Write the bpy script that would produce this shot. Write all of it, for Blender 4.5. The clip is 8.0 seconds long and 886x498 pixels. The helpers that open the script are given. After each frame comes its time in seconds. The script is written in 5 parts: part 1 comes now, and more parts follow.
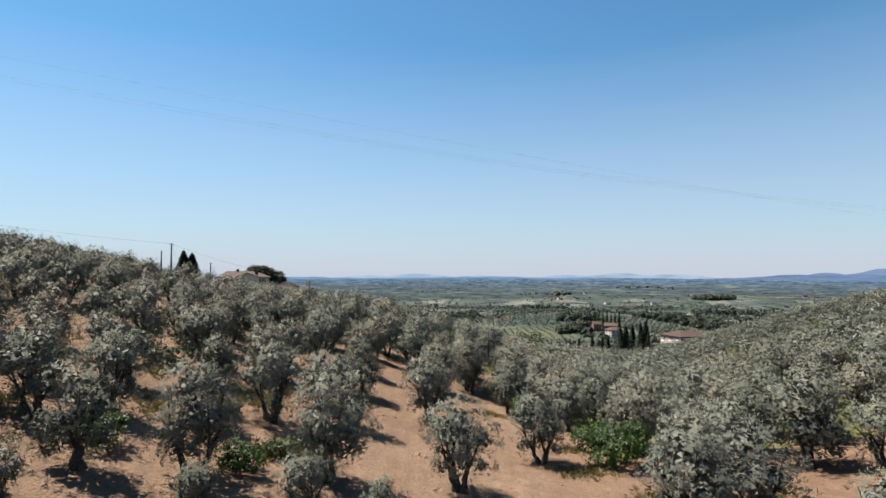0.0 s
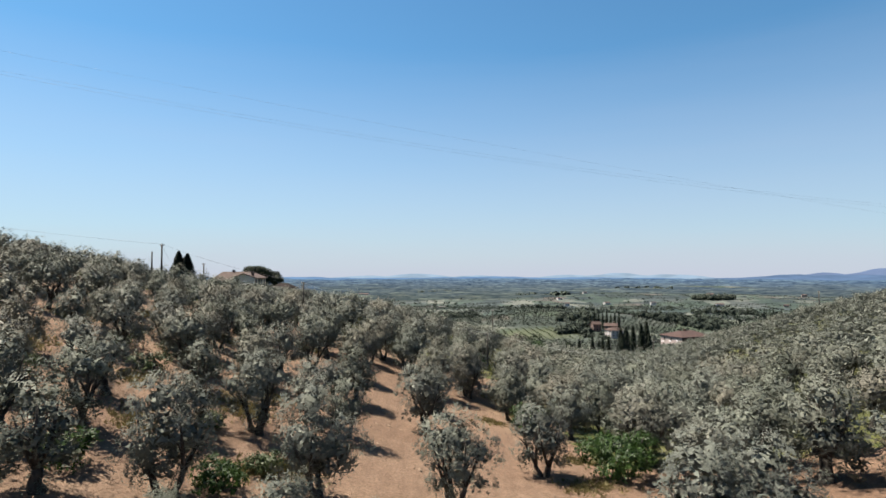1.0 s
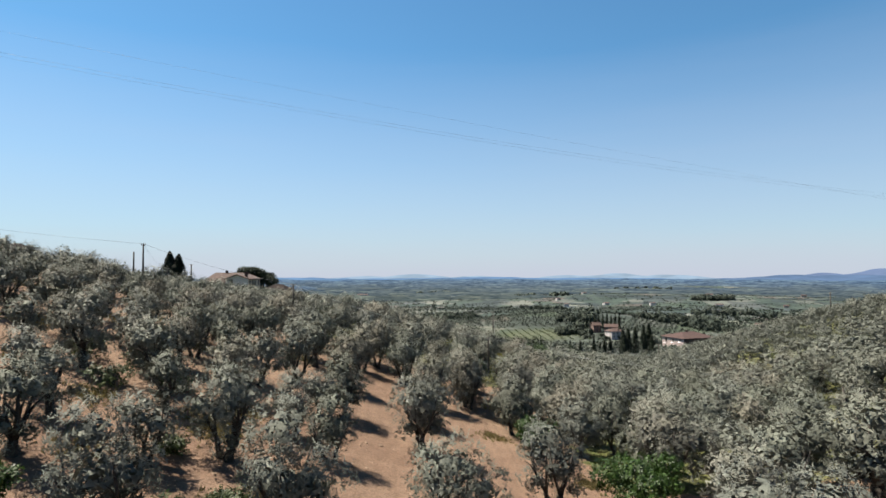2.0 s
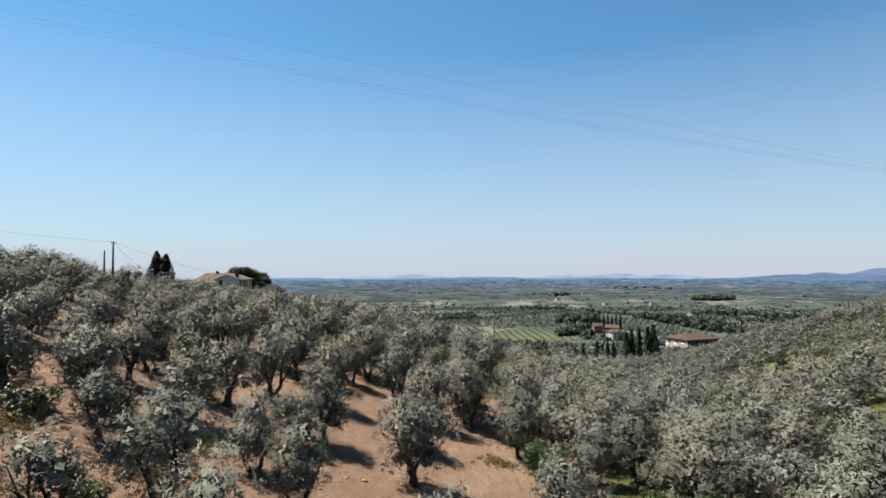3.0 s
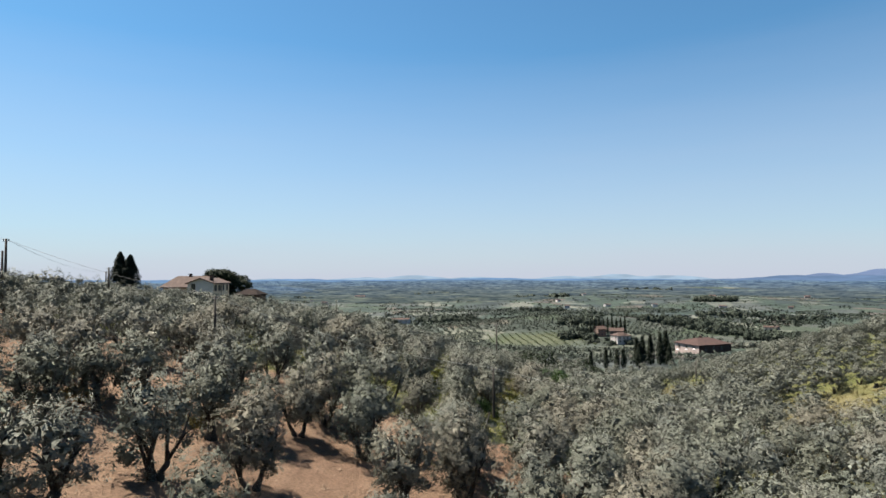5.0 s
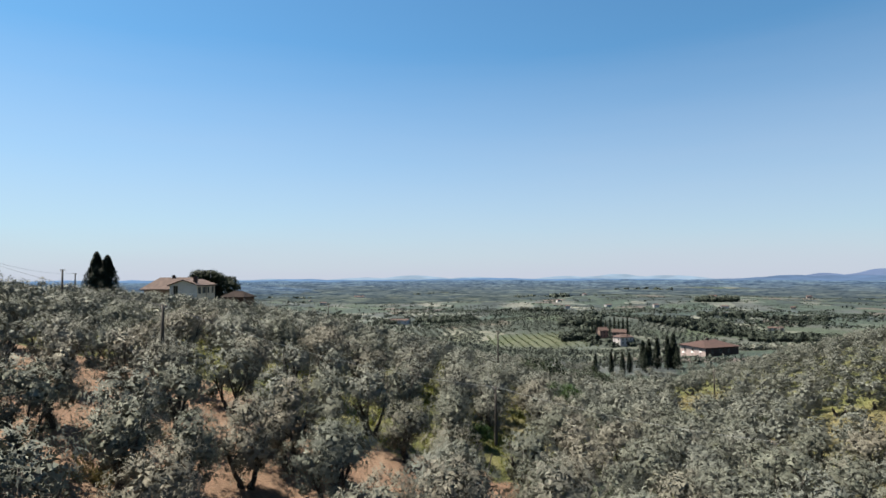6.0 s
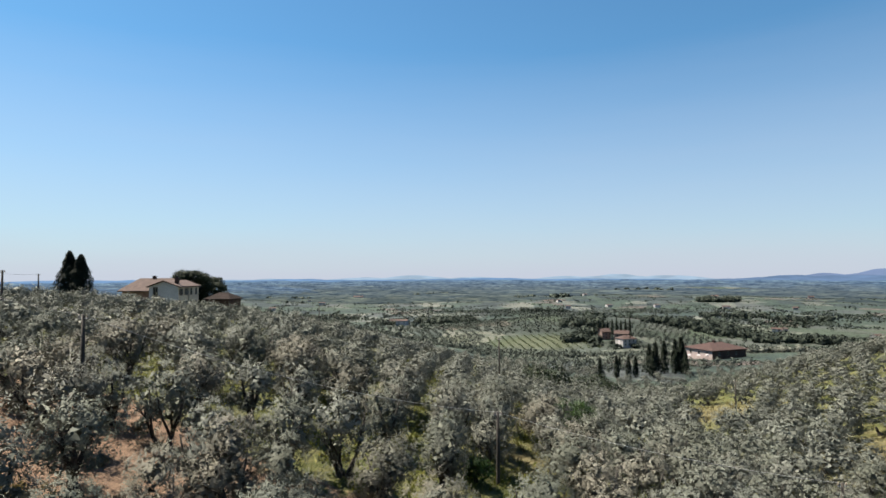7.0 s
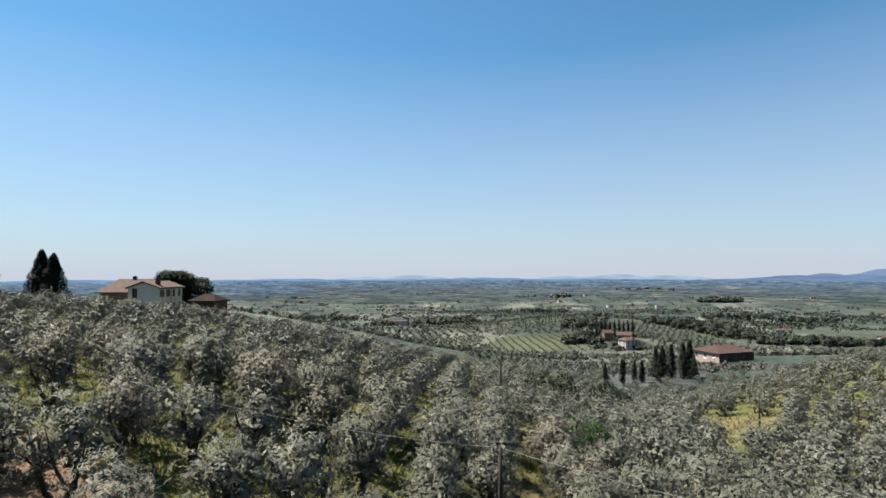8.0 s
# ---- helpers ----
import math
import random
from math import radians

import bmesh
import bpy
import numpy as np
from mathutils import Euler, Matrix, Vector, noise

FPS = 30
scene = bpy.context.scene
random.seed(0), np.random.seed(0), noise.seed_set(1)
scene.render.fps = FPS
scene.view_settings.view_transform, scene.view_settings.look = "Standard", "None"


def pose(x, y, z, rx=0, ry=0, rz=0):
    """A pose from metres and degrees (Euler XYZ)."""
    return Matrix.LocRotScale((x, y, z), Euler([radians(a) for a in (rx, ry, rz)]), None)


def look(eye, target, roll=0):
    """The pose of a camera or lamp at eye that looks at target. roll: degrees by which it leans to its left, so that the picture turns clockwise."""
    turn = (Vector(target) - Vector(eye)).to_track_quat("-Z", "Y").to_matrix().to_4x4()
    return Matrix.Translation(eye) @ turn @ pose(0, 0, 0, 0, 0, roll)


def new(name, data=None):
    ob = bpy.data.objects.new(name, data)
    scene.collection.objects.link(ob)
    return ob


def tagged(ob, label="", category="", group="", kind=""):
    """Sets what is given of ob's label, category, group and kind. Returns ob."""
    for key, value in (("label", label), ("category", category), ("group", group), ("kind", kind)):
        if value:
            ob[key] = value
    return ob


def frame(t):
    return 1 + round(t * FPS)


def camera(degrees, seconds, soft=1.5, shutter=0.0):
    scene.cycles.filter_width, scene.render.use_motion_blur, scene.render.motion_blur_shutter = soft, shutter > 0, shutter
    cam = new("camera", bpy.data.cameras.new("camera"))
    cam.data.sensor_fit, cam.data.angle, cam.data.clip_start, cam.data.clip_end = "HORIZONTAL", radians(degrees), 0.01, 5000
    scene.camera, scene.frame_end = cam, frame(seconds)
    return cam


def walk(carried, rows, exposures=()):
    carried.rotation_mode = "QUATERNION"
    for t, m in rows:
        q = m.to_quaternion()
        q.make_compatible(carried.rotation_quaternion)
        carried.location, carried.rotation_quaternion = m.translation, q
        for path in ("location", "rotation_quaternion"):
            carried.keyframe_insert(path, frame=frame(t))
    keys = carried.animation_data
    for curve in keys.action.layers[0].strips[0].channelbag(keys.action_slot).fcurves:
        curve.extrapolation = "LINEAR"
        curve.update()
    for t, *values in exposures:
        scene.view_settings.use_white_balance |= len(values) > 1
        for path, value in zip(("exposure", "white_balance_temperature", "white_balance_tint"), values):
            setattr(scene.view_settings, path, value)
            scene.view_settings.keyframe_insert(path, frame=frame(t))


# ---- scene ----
cam = camera(74.6, 8.0, 1.5)
METRES, EYE, TILT = 52.0, 12.0, 2.3
ROWS = [
    (0.0, 0.0, 0.0, 0.0, 0.0, 0.0, -0.0),
    (0.5, 0.0019, 0.0148, 0.0006, -0.02, -0.0, 0.03),
    (1.0, 0.0032, 0.0404, 0.001, -0.08, 0.0, 0.04),
    (1.5, 0.0038, 0.0764, 0.0004, -0.14, 0.04, 0.06),
    (3.0, 0.0087, 0.2413, -0.0049, -0.29, 0.06, 0.15),
    (3.5, 0.0119, 0.3086, -0.0088, -0.32, 0.1, 0.18),
    (4.0, 0.0169, 0.3836, -0.0082, -0.34, 0.13, 0.17),
    (4.5, 0.0216, 0.4585, -0.0076, -0.33, 0.14, 0.17),
    (6.0, 0.0376, 0.6933, -0.0089, -0.35, 0.15, 0.23),
    (6.5, 0.0436, 0.7719, -0.0104, -0.35, 0.15, 0.21),
    (7.0, 0.05, 0.8517, -0.012, -0.36, 0.14, 0.21),
    (7.5, 0.0561, 0.9248, -0.0136, -0.34, 0.13, 0.17),
    (8.0, 0.0622, 0.9975, -0.0147, -0.33, 0.13, 0.15),
]
walk(cam, [(t, pose(0, 0, EYE, TILT) @ pose(METRES * x, METRES * y, METRES * z, 90 + pitch, roll, yaw)) for t, x, y, z, yaw, pitch, roll in ROWS], [(0.0, 1.82)])

SUN_DIR = Vector((-0.46, 0.24, 0.86)).normalized()   # towards the sun
sun = new("sun", bpy.data.lights.new("sun", "SUN"))
sun.data.energy, sun.data.angle, sun.data.color = 5.0, radians(0.55), (1.0, 0.92, 0.8)
sun.matrix_world = look((0, 0, 300), Vector((0, 0, 300)) - SUN_DIR)

world = bpy.data.worlds.new("world")
scene.world = world
world.use_nodes = True
wn = world.node_tree
for n in list(wn.nodes):
    wn.nodes.remove(n)
sky = wn.nodes.new("ShaderNodeTexSky")
sky.sky_type, sky.sun_disc = "NISHITA", False
sky.sun_elevation = math.asin(SUN_DIR.z)
sky.sun_rotation = math.atan2(SUN_DIR.x, SUN_DIR.y)
sky.altitude, sky.air_density, sky.dust_density, sky.ozone_density = 150.0, 1.0, 0.25, 3.0
w_bg = wn.nodes.new("ShaderNodeBackground")
w_bg.inputs["Strength"].default_value = 0.052
w_out = wn.nodes.new("ShaderNodeOutputWorld")
# pale haze low over the horizon, all round
w_tc, w_sep = wn.nodes.new("ShaderNodeTexCoord"), wn.nodes.new("ShaderNodeSeparateXYZ")
wn.links.new(w_tc.outputs["Generated"], w_sep.inputs[0])
w_ramp = wn.nodes.new("ShaderNodeValToRGB")
w_ramp.color_ramp.elements[0].position, w_ramp.color_ramp.elements[0].color = 0.0, (0.92, 0.92, 0.92, 1)
w_ramp.color_ramp.elements[1].position, w_ramp.color_ramp.elements[1].color = 0.36, (0, 0, 0, 1)
w_mid = w_ramp.color_ramp.elements.new(0.075)
w_mid.color = (0.62, 0.62, 0.62, 1)
w_veil = wn.nodes.new("ShaderNodeTexNoise")
w_veil.inputs["Scale"].default_value, w_veil.inputs["Detail"].default_value = 2.2, 4.0
w_flat = wn.nodes.new("ShaderNodeMapping")
w_flat.inputs["Scale"].default_value = (1.0, 1.0, 9.0)
wn.links.new(w_tc.outputs["Generated"], w_flat.inputs["Vector"])
wn.links.new(w_flat.outputs["Vector"], w_veil.inputs["Vector"])
w_wob = wn.nodes.new("ShaderNodeMath")
w_wob.operation = "MULTIPLY_ADD"
wn.links.new(w_veil.outputs["Fac"], w_wob.inputs[0])
w_wob.inputs[1].default_value = -0.05
wn.links.new(w_sep.outputs[2], w_wob.inputs[2])
w_up = wn.nodes.new("ShaderNodeMath")
w_up.operation = "ADD"
w_up.inputs[1].default_value = 0.025
wn.links.new(w_wob.outputs[0], w_up.inputs[0])
wn.links.new(w_up.outputs[0], w_ramp.inputs["Fac"])
w_mix = wn.nodes.new("ShaderNodeMixRGB")
w_mix.inputs["Color2"].default_value = (3.2, 3.38, 4.05, 1)
wn.links.new(w_ramp.outputs["Color"], w_mix.inputs["Fac"])
w_tint = wn.nodes.new("ShaderNodeMixRGB")
w_tint.blend_type = "MULTIPLY"
w_tint.inputs["Fac"].default_value, w_tint.inputs["Color2"].default_value = 1.0, (0.445, 0.715, 0.77, 1)
wn.links.new(sky.outputs[0], w_tint.inputs["Color1"])
wn.links.new(w_tint.outputs[0], w_mix.inputs["Color1"])
wn.links.new(w_mix.outputs[0], w_bg.inputs["Color"])
wn.links.new(w_bg.outputs[0], w_out.inputs["Surface"])


# ---- materials ----
class Mat:
    """A small builder for node materials."""

    def __init__(self, name, rough=0.8, spec=0.3):
        self.m = bpy.data.materials.new(name)
        self.m.use_nodes = True
        self.t = self.m.node_tree
        self.b = self.t.nodes["Principled BSDF"]
        self.b.inputs["Roughness"].default_value = rough
        self.b.inputs["Specular IOR Level"].default_value = spec

    def node(self, kind, **values):
        n = self.t.nodes.new("ShaderNode" + kind)
        for k, v in values.items():
            setattr(n, k, v)
        return n

    def link(self, a, b):
        self.t.links.new(a, b)

    def coords(self, scale=(1, 1, 1), kind="Object"):
        c = self.node("TexCoord")
        mp = self.node("Mapping")
        mp.inputs["Scale"].default_value = scale
        self.link(c.outputs[kind], mp.inputs["Vector"])
        return mp.outputs["Vector"]

    def noise(self, vec, scale, detail=4.0, rough=0.6):
        n = self.node("TexNoise")
        n.inputs["Scale"].default_value, n.inputs["Detail"].default_value, n.inputs["Roughness"].default_value = scale, detail, rough
        self.link(vec, n.inputs["Vector"])
        return n.outputs["Fac"]

    def ramp(self, fac, stops, interp="LINEAR"):
        r = self.node("ValToRGB")
        r.color_ramp.interpolation = interp
        e = r.color_ramp.elements
        while len(e) < len(stops):
            e.new(0.5)
        for el, (p, c) in zip(e, stops):
            el.position, el.color = p, ((*c, 1.0) if len(c) == 3 else c)
        self.link(fac, r.inputs["Fac"])
        return r.outputs["Color"]

    def mix(self, fac, a, b, blend="MIX"):
        n = self.node("MixRGB", blend_type=blend)
        for key, v in (("Fac", fac), ("Color1", a), ("Color2", b)):
            if isinstance(v, (int, float)):
                n.inputs[key].default_value = v if key == "Fac" else (v, v, v, 1)
            elif isinstance(v, tuple):
                n.inputs[key].default_value = (*v, 1.0)
            else:
                self.link(v, n.inputs[key])
        return n.outputs["Color"]

    def math(self, op, a, b=0.0, clamp=False):
        n = self.node("Math", operation=op, use_clamp=clamp)
        for i, v in enumerate((a, b)):
            if isinstance(v, (int, float)):
                n.inputs[i].default_value = v
            else:
                self.link(v, n.inputs[i])
        return n.outputs[0]

    def attr(self, name):
        n = self.node("Attribute", attribute_name=name)
        return n.outputs["Fac"]

    def bump(self, height, strength, dist):
        n = self.node("Bump")
        n.inputs["Strength"].default_value, n.inputs["Distance"].default_value = strength, dist
        self.link(height, n.inputs["Height"])
        self.link(n.outputs["Normal"], self.b.inputs["Normal"])

    def color(self, c):
        if isinstance(c, tuple):
            self.b.inputs["Base Color"].default_value = (*c, 1.0)
        else:
            self.link(c, self.b.inputs["Base Color"])
        return self


def two_tone(name, a, b, scale, rough=0.8, bump=0.0, dist=0.02, stretch=(1, 1, 1), spec=0.3, lo=0.35, hi=0.65):
    """A surface of two mottled tones with a fine grain over it."""
    q = Mat(name, rough, spec)
    v = q.coords(stretch)
    base = q.ramp(q.noise(v, scale, 5), [(lo, a), (hi, b)])
    grain = q.ramp(q.noise(v, scale * 9, 3), [(0.3, (0.72,) * 3), (0.7, (1.18,) * 3)])
    q.color(q.mix(1.0, base, grain, "MULTIPLY"))
    if bump:
        q.bump(q.noise(v, scale * 5, 5), bump, dist)
    return q.m


def foliage(name, dark, mid, light, per_tree=0.35, tint=(1.09, 0.98, 0.89), rough=0.5, through_leaf=0.22, gloss=0.17):
    """Leaves that differ leaf by leaf and plant by plant, with a little light passing through."""
    q = Mat(name, rough, gloss)
    geo, info = q.node("NewGeometry"), q.node("ObjectInfo")
    c = q.ramp(geo.outputs["Random Per Island"], [(0.0, dark), (0.5, mid), (1.0, light)])
    tree = q.ramp(info.outputs["Random"], [(0.0, (0.96, 0.98, 0.98)), (0.2, (0.74, 0.75, 0.68)), (0.4, (0.9, 0.93, 0.86)), (0.6, (1.04, 1.05, 1.04)), (0.74, (1.08, 0.97, 0.9)), (0.88, tint), (1.0, (0.88, 0.92, 0.88))])
    c = q.mix(per_tree, c, q.mix(1.0, c, tree, "MULTIPLY"))
    patch = q.ramp(q.noise(q.coords(), 1.1, 3), [(0.3, (0.66, 0.69, 0.66)), (0.7, (1.32, 1.3, 1.25))])
    c = q.mix(0.8, c, q.mix(1.0, c, patch, "MULTIPLY"))
    stand = q.ramp(q.noise(q.coords(), 0.16, 2), [(0.3, (0.8, 0.82, 0.78)), (0.5, (1.0, 1.0, 1.0)), (0.7, (1.14, 1.1, 1.06))])
    c = q.mix(1.0, c, stand, "MULTIPLY")
    q.color(c)
    tr = q.node("BsdfTranslucent")
    q.link(c, tr.inputs["Color"])
    mx = q.node("MixShader")
    mx.inputs["Fac"].default_value = through_leaf
    q.link(q.b.outputs[0], mx.inputs[1])
    q.link(tr.outputs[0], mx.inputs[2])
    q.link(mx.outputs[0], q.t.nodes["Material Output"].inputs["Surface"])
    return q.m


OLIVE = foliage("olive_leaves", (0.085, 0.088, 0.076), (0.100, 0.103, 0.091), (0.121, 0.125, 0.112), 0.9, rough=0.66, through_leaf=0.06, gloss=0.1)
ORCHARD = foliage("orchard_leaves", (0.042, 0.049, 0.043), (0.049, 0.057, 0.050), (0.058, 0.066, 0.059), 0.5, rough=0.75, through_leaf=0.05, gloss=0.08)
BUSH = foliage("bush_leaves", (0.0125, 0.0248, 0.0052), (0.0228, 0.0456, 0.0083), (0.0373, 0.0704, 0.0145), 0.4)
CYPRESS = foliage("cypress_leaves", (0.0052, 0.0083, 0.0047), (0.0083, 0.0125, 0.0067), (0.0134, 0.0186, 0.0099), 0.3, rough=0.85, through_leaf=0.04)
PINE = foliage("pine_leaves", (0.0073, 0.0114, 0.0052), (0.0125, 0.0186, 0.0078), (0.0207, 0.0290, 0.0114), 0.3, rough=0.8, through_leaf=0.06)
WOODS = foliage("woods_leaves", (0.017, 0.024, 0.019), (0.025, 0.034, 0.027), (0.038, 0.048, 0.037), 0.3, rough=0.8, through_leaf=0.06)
GRASS = foliage("grass_blades", (0.062, 0.074, 0.012), (0.112, 0.120, 0.022), (0.178, 0.165, 0.045), 0.2, through_leaf=0.3)
VINE = foliage("vine_leaves", (0.0259, 0.0373, 0.0129), (0.0388, 0.0518, 0.0186), (0.0570, 0.0699, 0.0285), 0.2, through_leaf=0.15)
STRAW = foliage("straw_blades", (0.0747, 0.0605, 0.0207), (0.1155, 0.0926, 0.0373), (0.1631, 0.1354, 0.0663), 0.2, through_leaf=0.3)
BARK = two_tone("olive_bark", (0.0181, 0.0145, 0.0114), (0.0570, 0.0492, 0.0404), 5.0, 0.95, 0.7, 0.03, (1, 1, 0.3))
CLOD = two_tone("dry_clay_clods", (0.11, 0.073, 0.05), (0.22, 0.16, 0.115), 3.0, 0.95, 0.3, 0.02, spec=0.1)
POLE_WOOD = two_tone("weathered_pole_wood", (0.0259, 0.0218, 0.0181), (0.0570, 0.0492, 0.0414), 4.0, 0.9, 0.4, 0.01, (1, 1, 0.1))
STEEL = two_tone("dull_wire_metal", (0.26, 0.26, 0.265), (0.36, 0.36, 0.36), 6.0, 0.5)
CABLE = two_tone("dark_power_cable", (0.05, 0.05, 0.052), (0.09, 0.09, 0.092), 6.0, 0.7)
PORCELAIN = two_tone("insulator_glaze", (0.1750, 0.1400, 0.1050), (0.2800, 0.2380, 0.1960), 9.0, 0.3)
WALL_CREAM = two_tone("cream_render", (0.5, 0.39, 0.28), (0.58, 0.46, 0.34), 0.7, 0.92, 0.2, 0.01)
WALL_OCHRE = two_tone("old_ochre_render", (0.13, 0.088, 0.072), (0.19, 0.135, 0.112), 0.7, 0.92, 0.2, 0.01)
WALL_WHITE = two_tone("white_render", (0.42, 0.385, 0.375), (0.5, 0.46, 0.45), 0.7, 0.92, 0.2, 0.01)
WALL_PALE = two_tone("weathered_pale_render", (0.25, 0.2, 0.185), (0.32, 0.26, 0.24), 0.7, 0.92, 0.2, 0.01)
WALL_VILLA = two_tone("white_villa_render", (0.33, 0.3, 0.29), (0.4, 0.37, 0.355), 0.7, 0.92, 0.2, 0.01)
WALL_RED = two_tone("red_brown_brickwork", (0.0466, 0.0269, 0.0207), (0.0777, 0.0477, 0.0363), 1.2, 0.92, 0.3, 0.02)
TILE = two_tone("clay_roof_tile", (0.0364, 0.0217, 0.0175), (0.0658, 0.0413, 0.0336), 1.1, 0.9, 0.4, 0.02)
TILE_OLD = two_tone("old_dark_roof_tile", (0.012, 0.0095, 0.0085), (0.026, 0.019, 0.017), 1.0, 0.92, 0.4, 0.02, spec=0.06)
TILE_RED = two_tone("red_roof_tile", (0.030, 0.016, 0.0135), (0.052, 0.029, 0.024), 1.1, 0.92, 0.4, 0.02)
PANE = Mat("dark_window_glass", 0.08, 0.5).color((0.0140, 0.0168, 0.0196)).m
SHUTTER = two_tone("brown_painted_shutter", (0.0363, 0.0233, 0.0155), (0.0570, 0.0388, 0.0259), 8.0, 0.6)
TRIM = two_tone("stone_trim", (0.1492, 0.1243, 0.1036), (0.2072, 0.1823, 0.1575), 3.0, 0.9, 0.2, 0.01)


def ground_material():
    """Tilled clay, green and dry grass by the plan's zones, and the patchwork of fields in the plain."""
    q = Mat("ground_soil_and_fields", 0.95, 0.15)
    v = q.coords()
    big, mid, fine = q.noise(v, 0.05, 4), q.noise(v, 0.6, 5), q.noise(v, 6.0, 5, 0.7)
    soil = q.ramp(mid, [(0.3, (0.0933, 0.0597, 0.0404)), (0.5, (0.1331, 0.0865, 0.0580)), (0.72, (0.1865, 0.1285, 0.0887))])
    soil = q.mix(0.5, soil, q.ramp(big, [(0.35, (0.1120, 0.0659, 0.0438)), (0.65, (0.1797, 0.1233, 0.0848))]))
    soil = q.mix(1.0, soil, q.ramp(fine, [(0.3, (0.62, 0.6, 0.57)), (0.5, (1, 1, 1)), (0.68, (1.24, 1.23, 1.2))]), "MULTIPLY")
    # old wheel tracks and harrow lines
    tr = q.node("TexWave", wave_type="BANDS", bands_direction="X")
    tr.inputs["Scale"].default_value, tr.inputs["Distortion"].default_value, tr.inputs["Detail"].default_value, tr.inputs["Detail Scale"].default_value = 0.3, 16.0, 3.0, 0.3
    q.link(v, tr.inputs["Vector"])
    lines = q.ramp(tr.outputs["Fac"], [(0.0, (0.8, 0.79, 0.78)), (0.25, (1, 1, 1)), (0.8, (1, 1, 1)), (1.0, (1.14, 1.13, 1.12))])
    soil = q.mix(0.4, soil, q.mix(1.0, soil, lines, "MULTIPLY"))
    grass = q.ramp(mid, [(0.3, (0.040, 0.046, 0.0135)), (0.5, (0.060, 0.066, 0.0205)), (0.7, (0.088, 0.086, 0.033))])
    dry = q.ramp(mid, [(0.3, (0.0722, 0.0601, 0.0285)), (0.5, (0.0998, 0.0846, 0.0388)), (0.7, (0.1274, 0.1114, 0.0596))])
    wob = q.math("MULTIPLY", q.math("SUBTRACT", mid, 0.5), 1.3)

    def zone(name):
        return q.math("ADD", q.attr(name), wob, True)

    near = q.mix(zone("dry"), grass, dry)
    near = q.mix(q.ramp(zone("soil"), [(0.42, (0, 0, 0)), (0.58, (1, 1, 1))]), near, soil)
    # fields of the plain; distance haze is painted into their bluish-grey tones
    warp = q.node("TexNoise")
    warp.inputs["Scale"].default_value = 0.004
    q.link(v, warp.inputs["Vector"])
    add = q.node("VectorMath", operation="MULTIPLY_ADD")
    q.link(warp.outputs["Color"], add.inputs[0])
    add.inputs[1].default_value = (90, 90, 0)
    q.link(v, add.inputs[2])
    sq = q.node("Mapping")
    sq.inputs["Scale"].default_value, sq.inputs["Rotation"].default_value = (1, 0.55, 0), (0, 0, 0.5)
    q.link(add.outputs[0], sq.inputs["Vector"])
    vor = q.node("TexVoronoi", distance="CHEBYCHEV")
    vor.inputs["Scale"].default_value = 0.021
    q.link(sq.outputs[0], vor.inputs["Vector"])
    sep = q.node("SeparateColor")
    q.link(vor.outputs["Color"], sep.inputs[0])
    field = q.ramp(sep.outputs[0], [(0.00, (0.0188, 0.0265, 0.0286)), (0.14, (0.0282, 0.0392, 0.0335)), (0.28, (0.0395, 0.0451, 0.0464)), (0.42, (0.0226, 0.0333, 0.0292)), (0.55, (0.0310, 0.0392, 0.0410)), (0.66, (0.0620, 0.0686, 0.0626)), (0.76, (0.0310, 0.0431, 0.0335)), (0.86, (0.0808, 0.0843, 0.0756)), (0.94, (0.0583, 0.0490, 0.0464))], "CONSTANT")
    rows = q.node("TexWave")
    rows.inputs["Scale"].default_value, rows.inputs["Distortion"].default_value = 0.09, 1.5
    q.link(sq.outputs[0], rows.inputs["Vector"])
    field = q.mix(0.35, field, q.mix(1.0, field, q.ramp(rows.outputs["Fac"], [(0.2, (0.7, 0.7, 0.7)), (0.8, (1.3, 1.3, 1.2))]), "MULTIPLY"))
    dots = q.ramp(q.noise(v, 0.17, 5, 0.75), [(0.35, (0.5, 0.53, 0.53)), (0.5, (0.95, 0.95, 0.93)), (0.65, (1.45, 1.42, 1.32))])
    field = q.mix(0.9, field, q.mix(1.0, field, dots, "MULTIPLY"))
    bushes = q.ramp(q.noise(v, 0.045, 6, 0.8), [(0.4, (0.55, 0.6, 0.6)), (0.5, (1, 1, 1)), (0.62, (1.35, 1.32, 1.25))])
    field = q.mix(1.0, field, bushes, "MULTIPLY")
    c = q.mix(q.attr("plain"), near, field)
    q.color(c)
    q.bump(q.math("ADD", fine, mid), 1.0, 0.2)
    return q.m


GROUND = ground_material()


# ---- mesh helpers ----
def mesh_of(name, verts, faces, material, smooth=False):
    me = bpy.data.meshes.new(name)
    me.from_pydata([tuple(v) for v in verts], [], [tuple(f) for f in faces])
    me.materials.append(material)
    if smooth:
        me.shade_smooth()
    me.update()
    return me


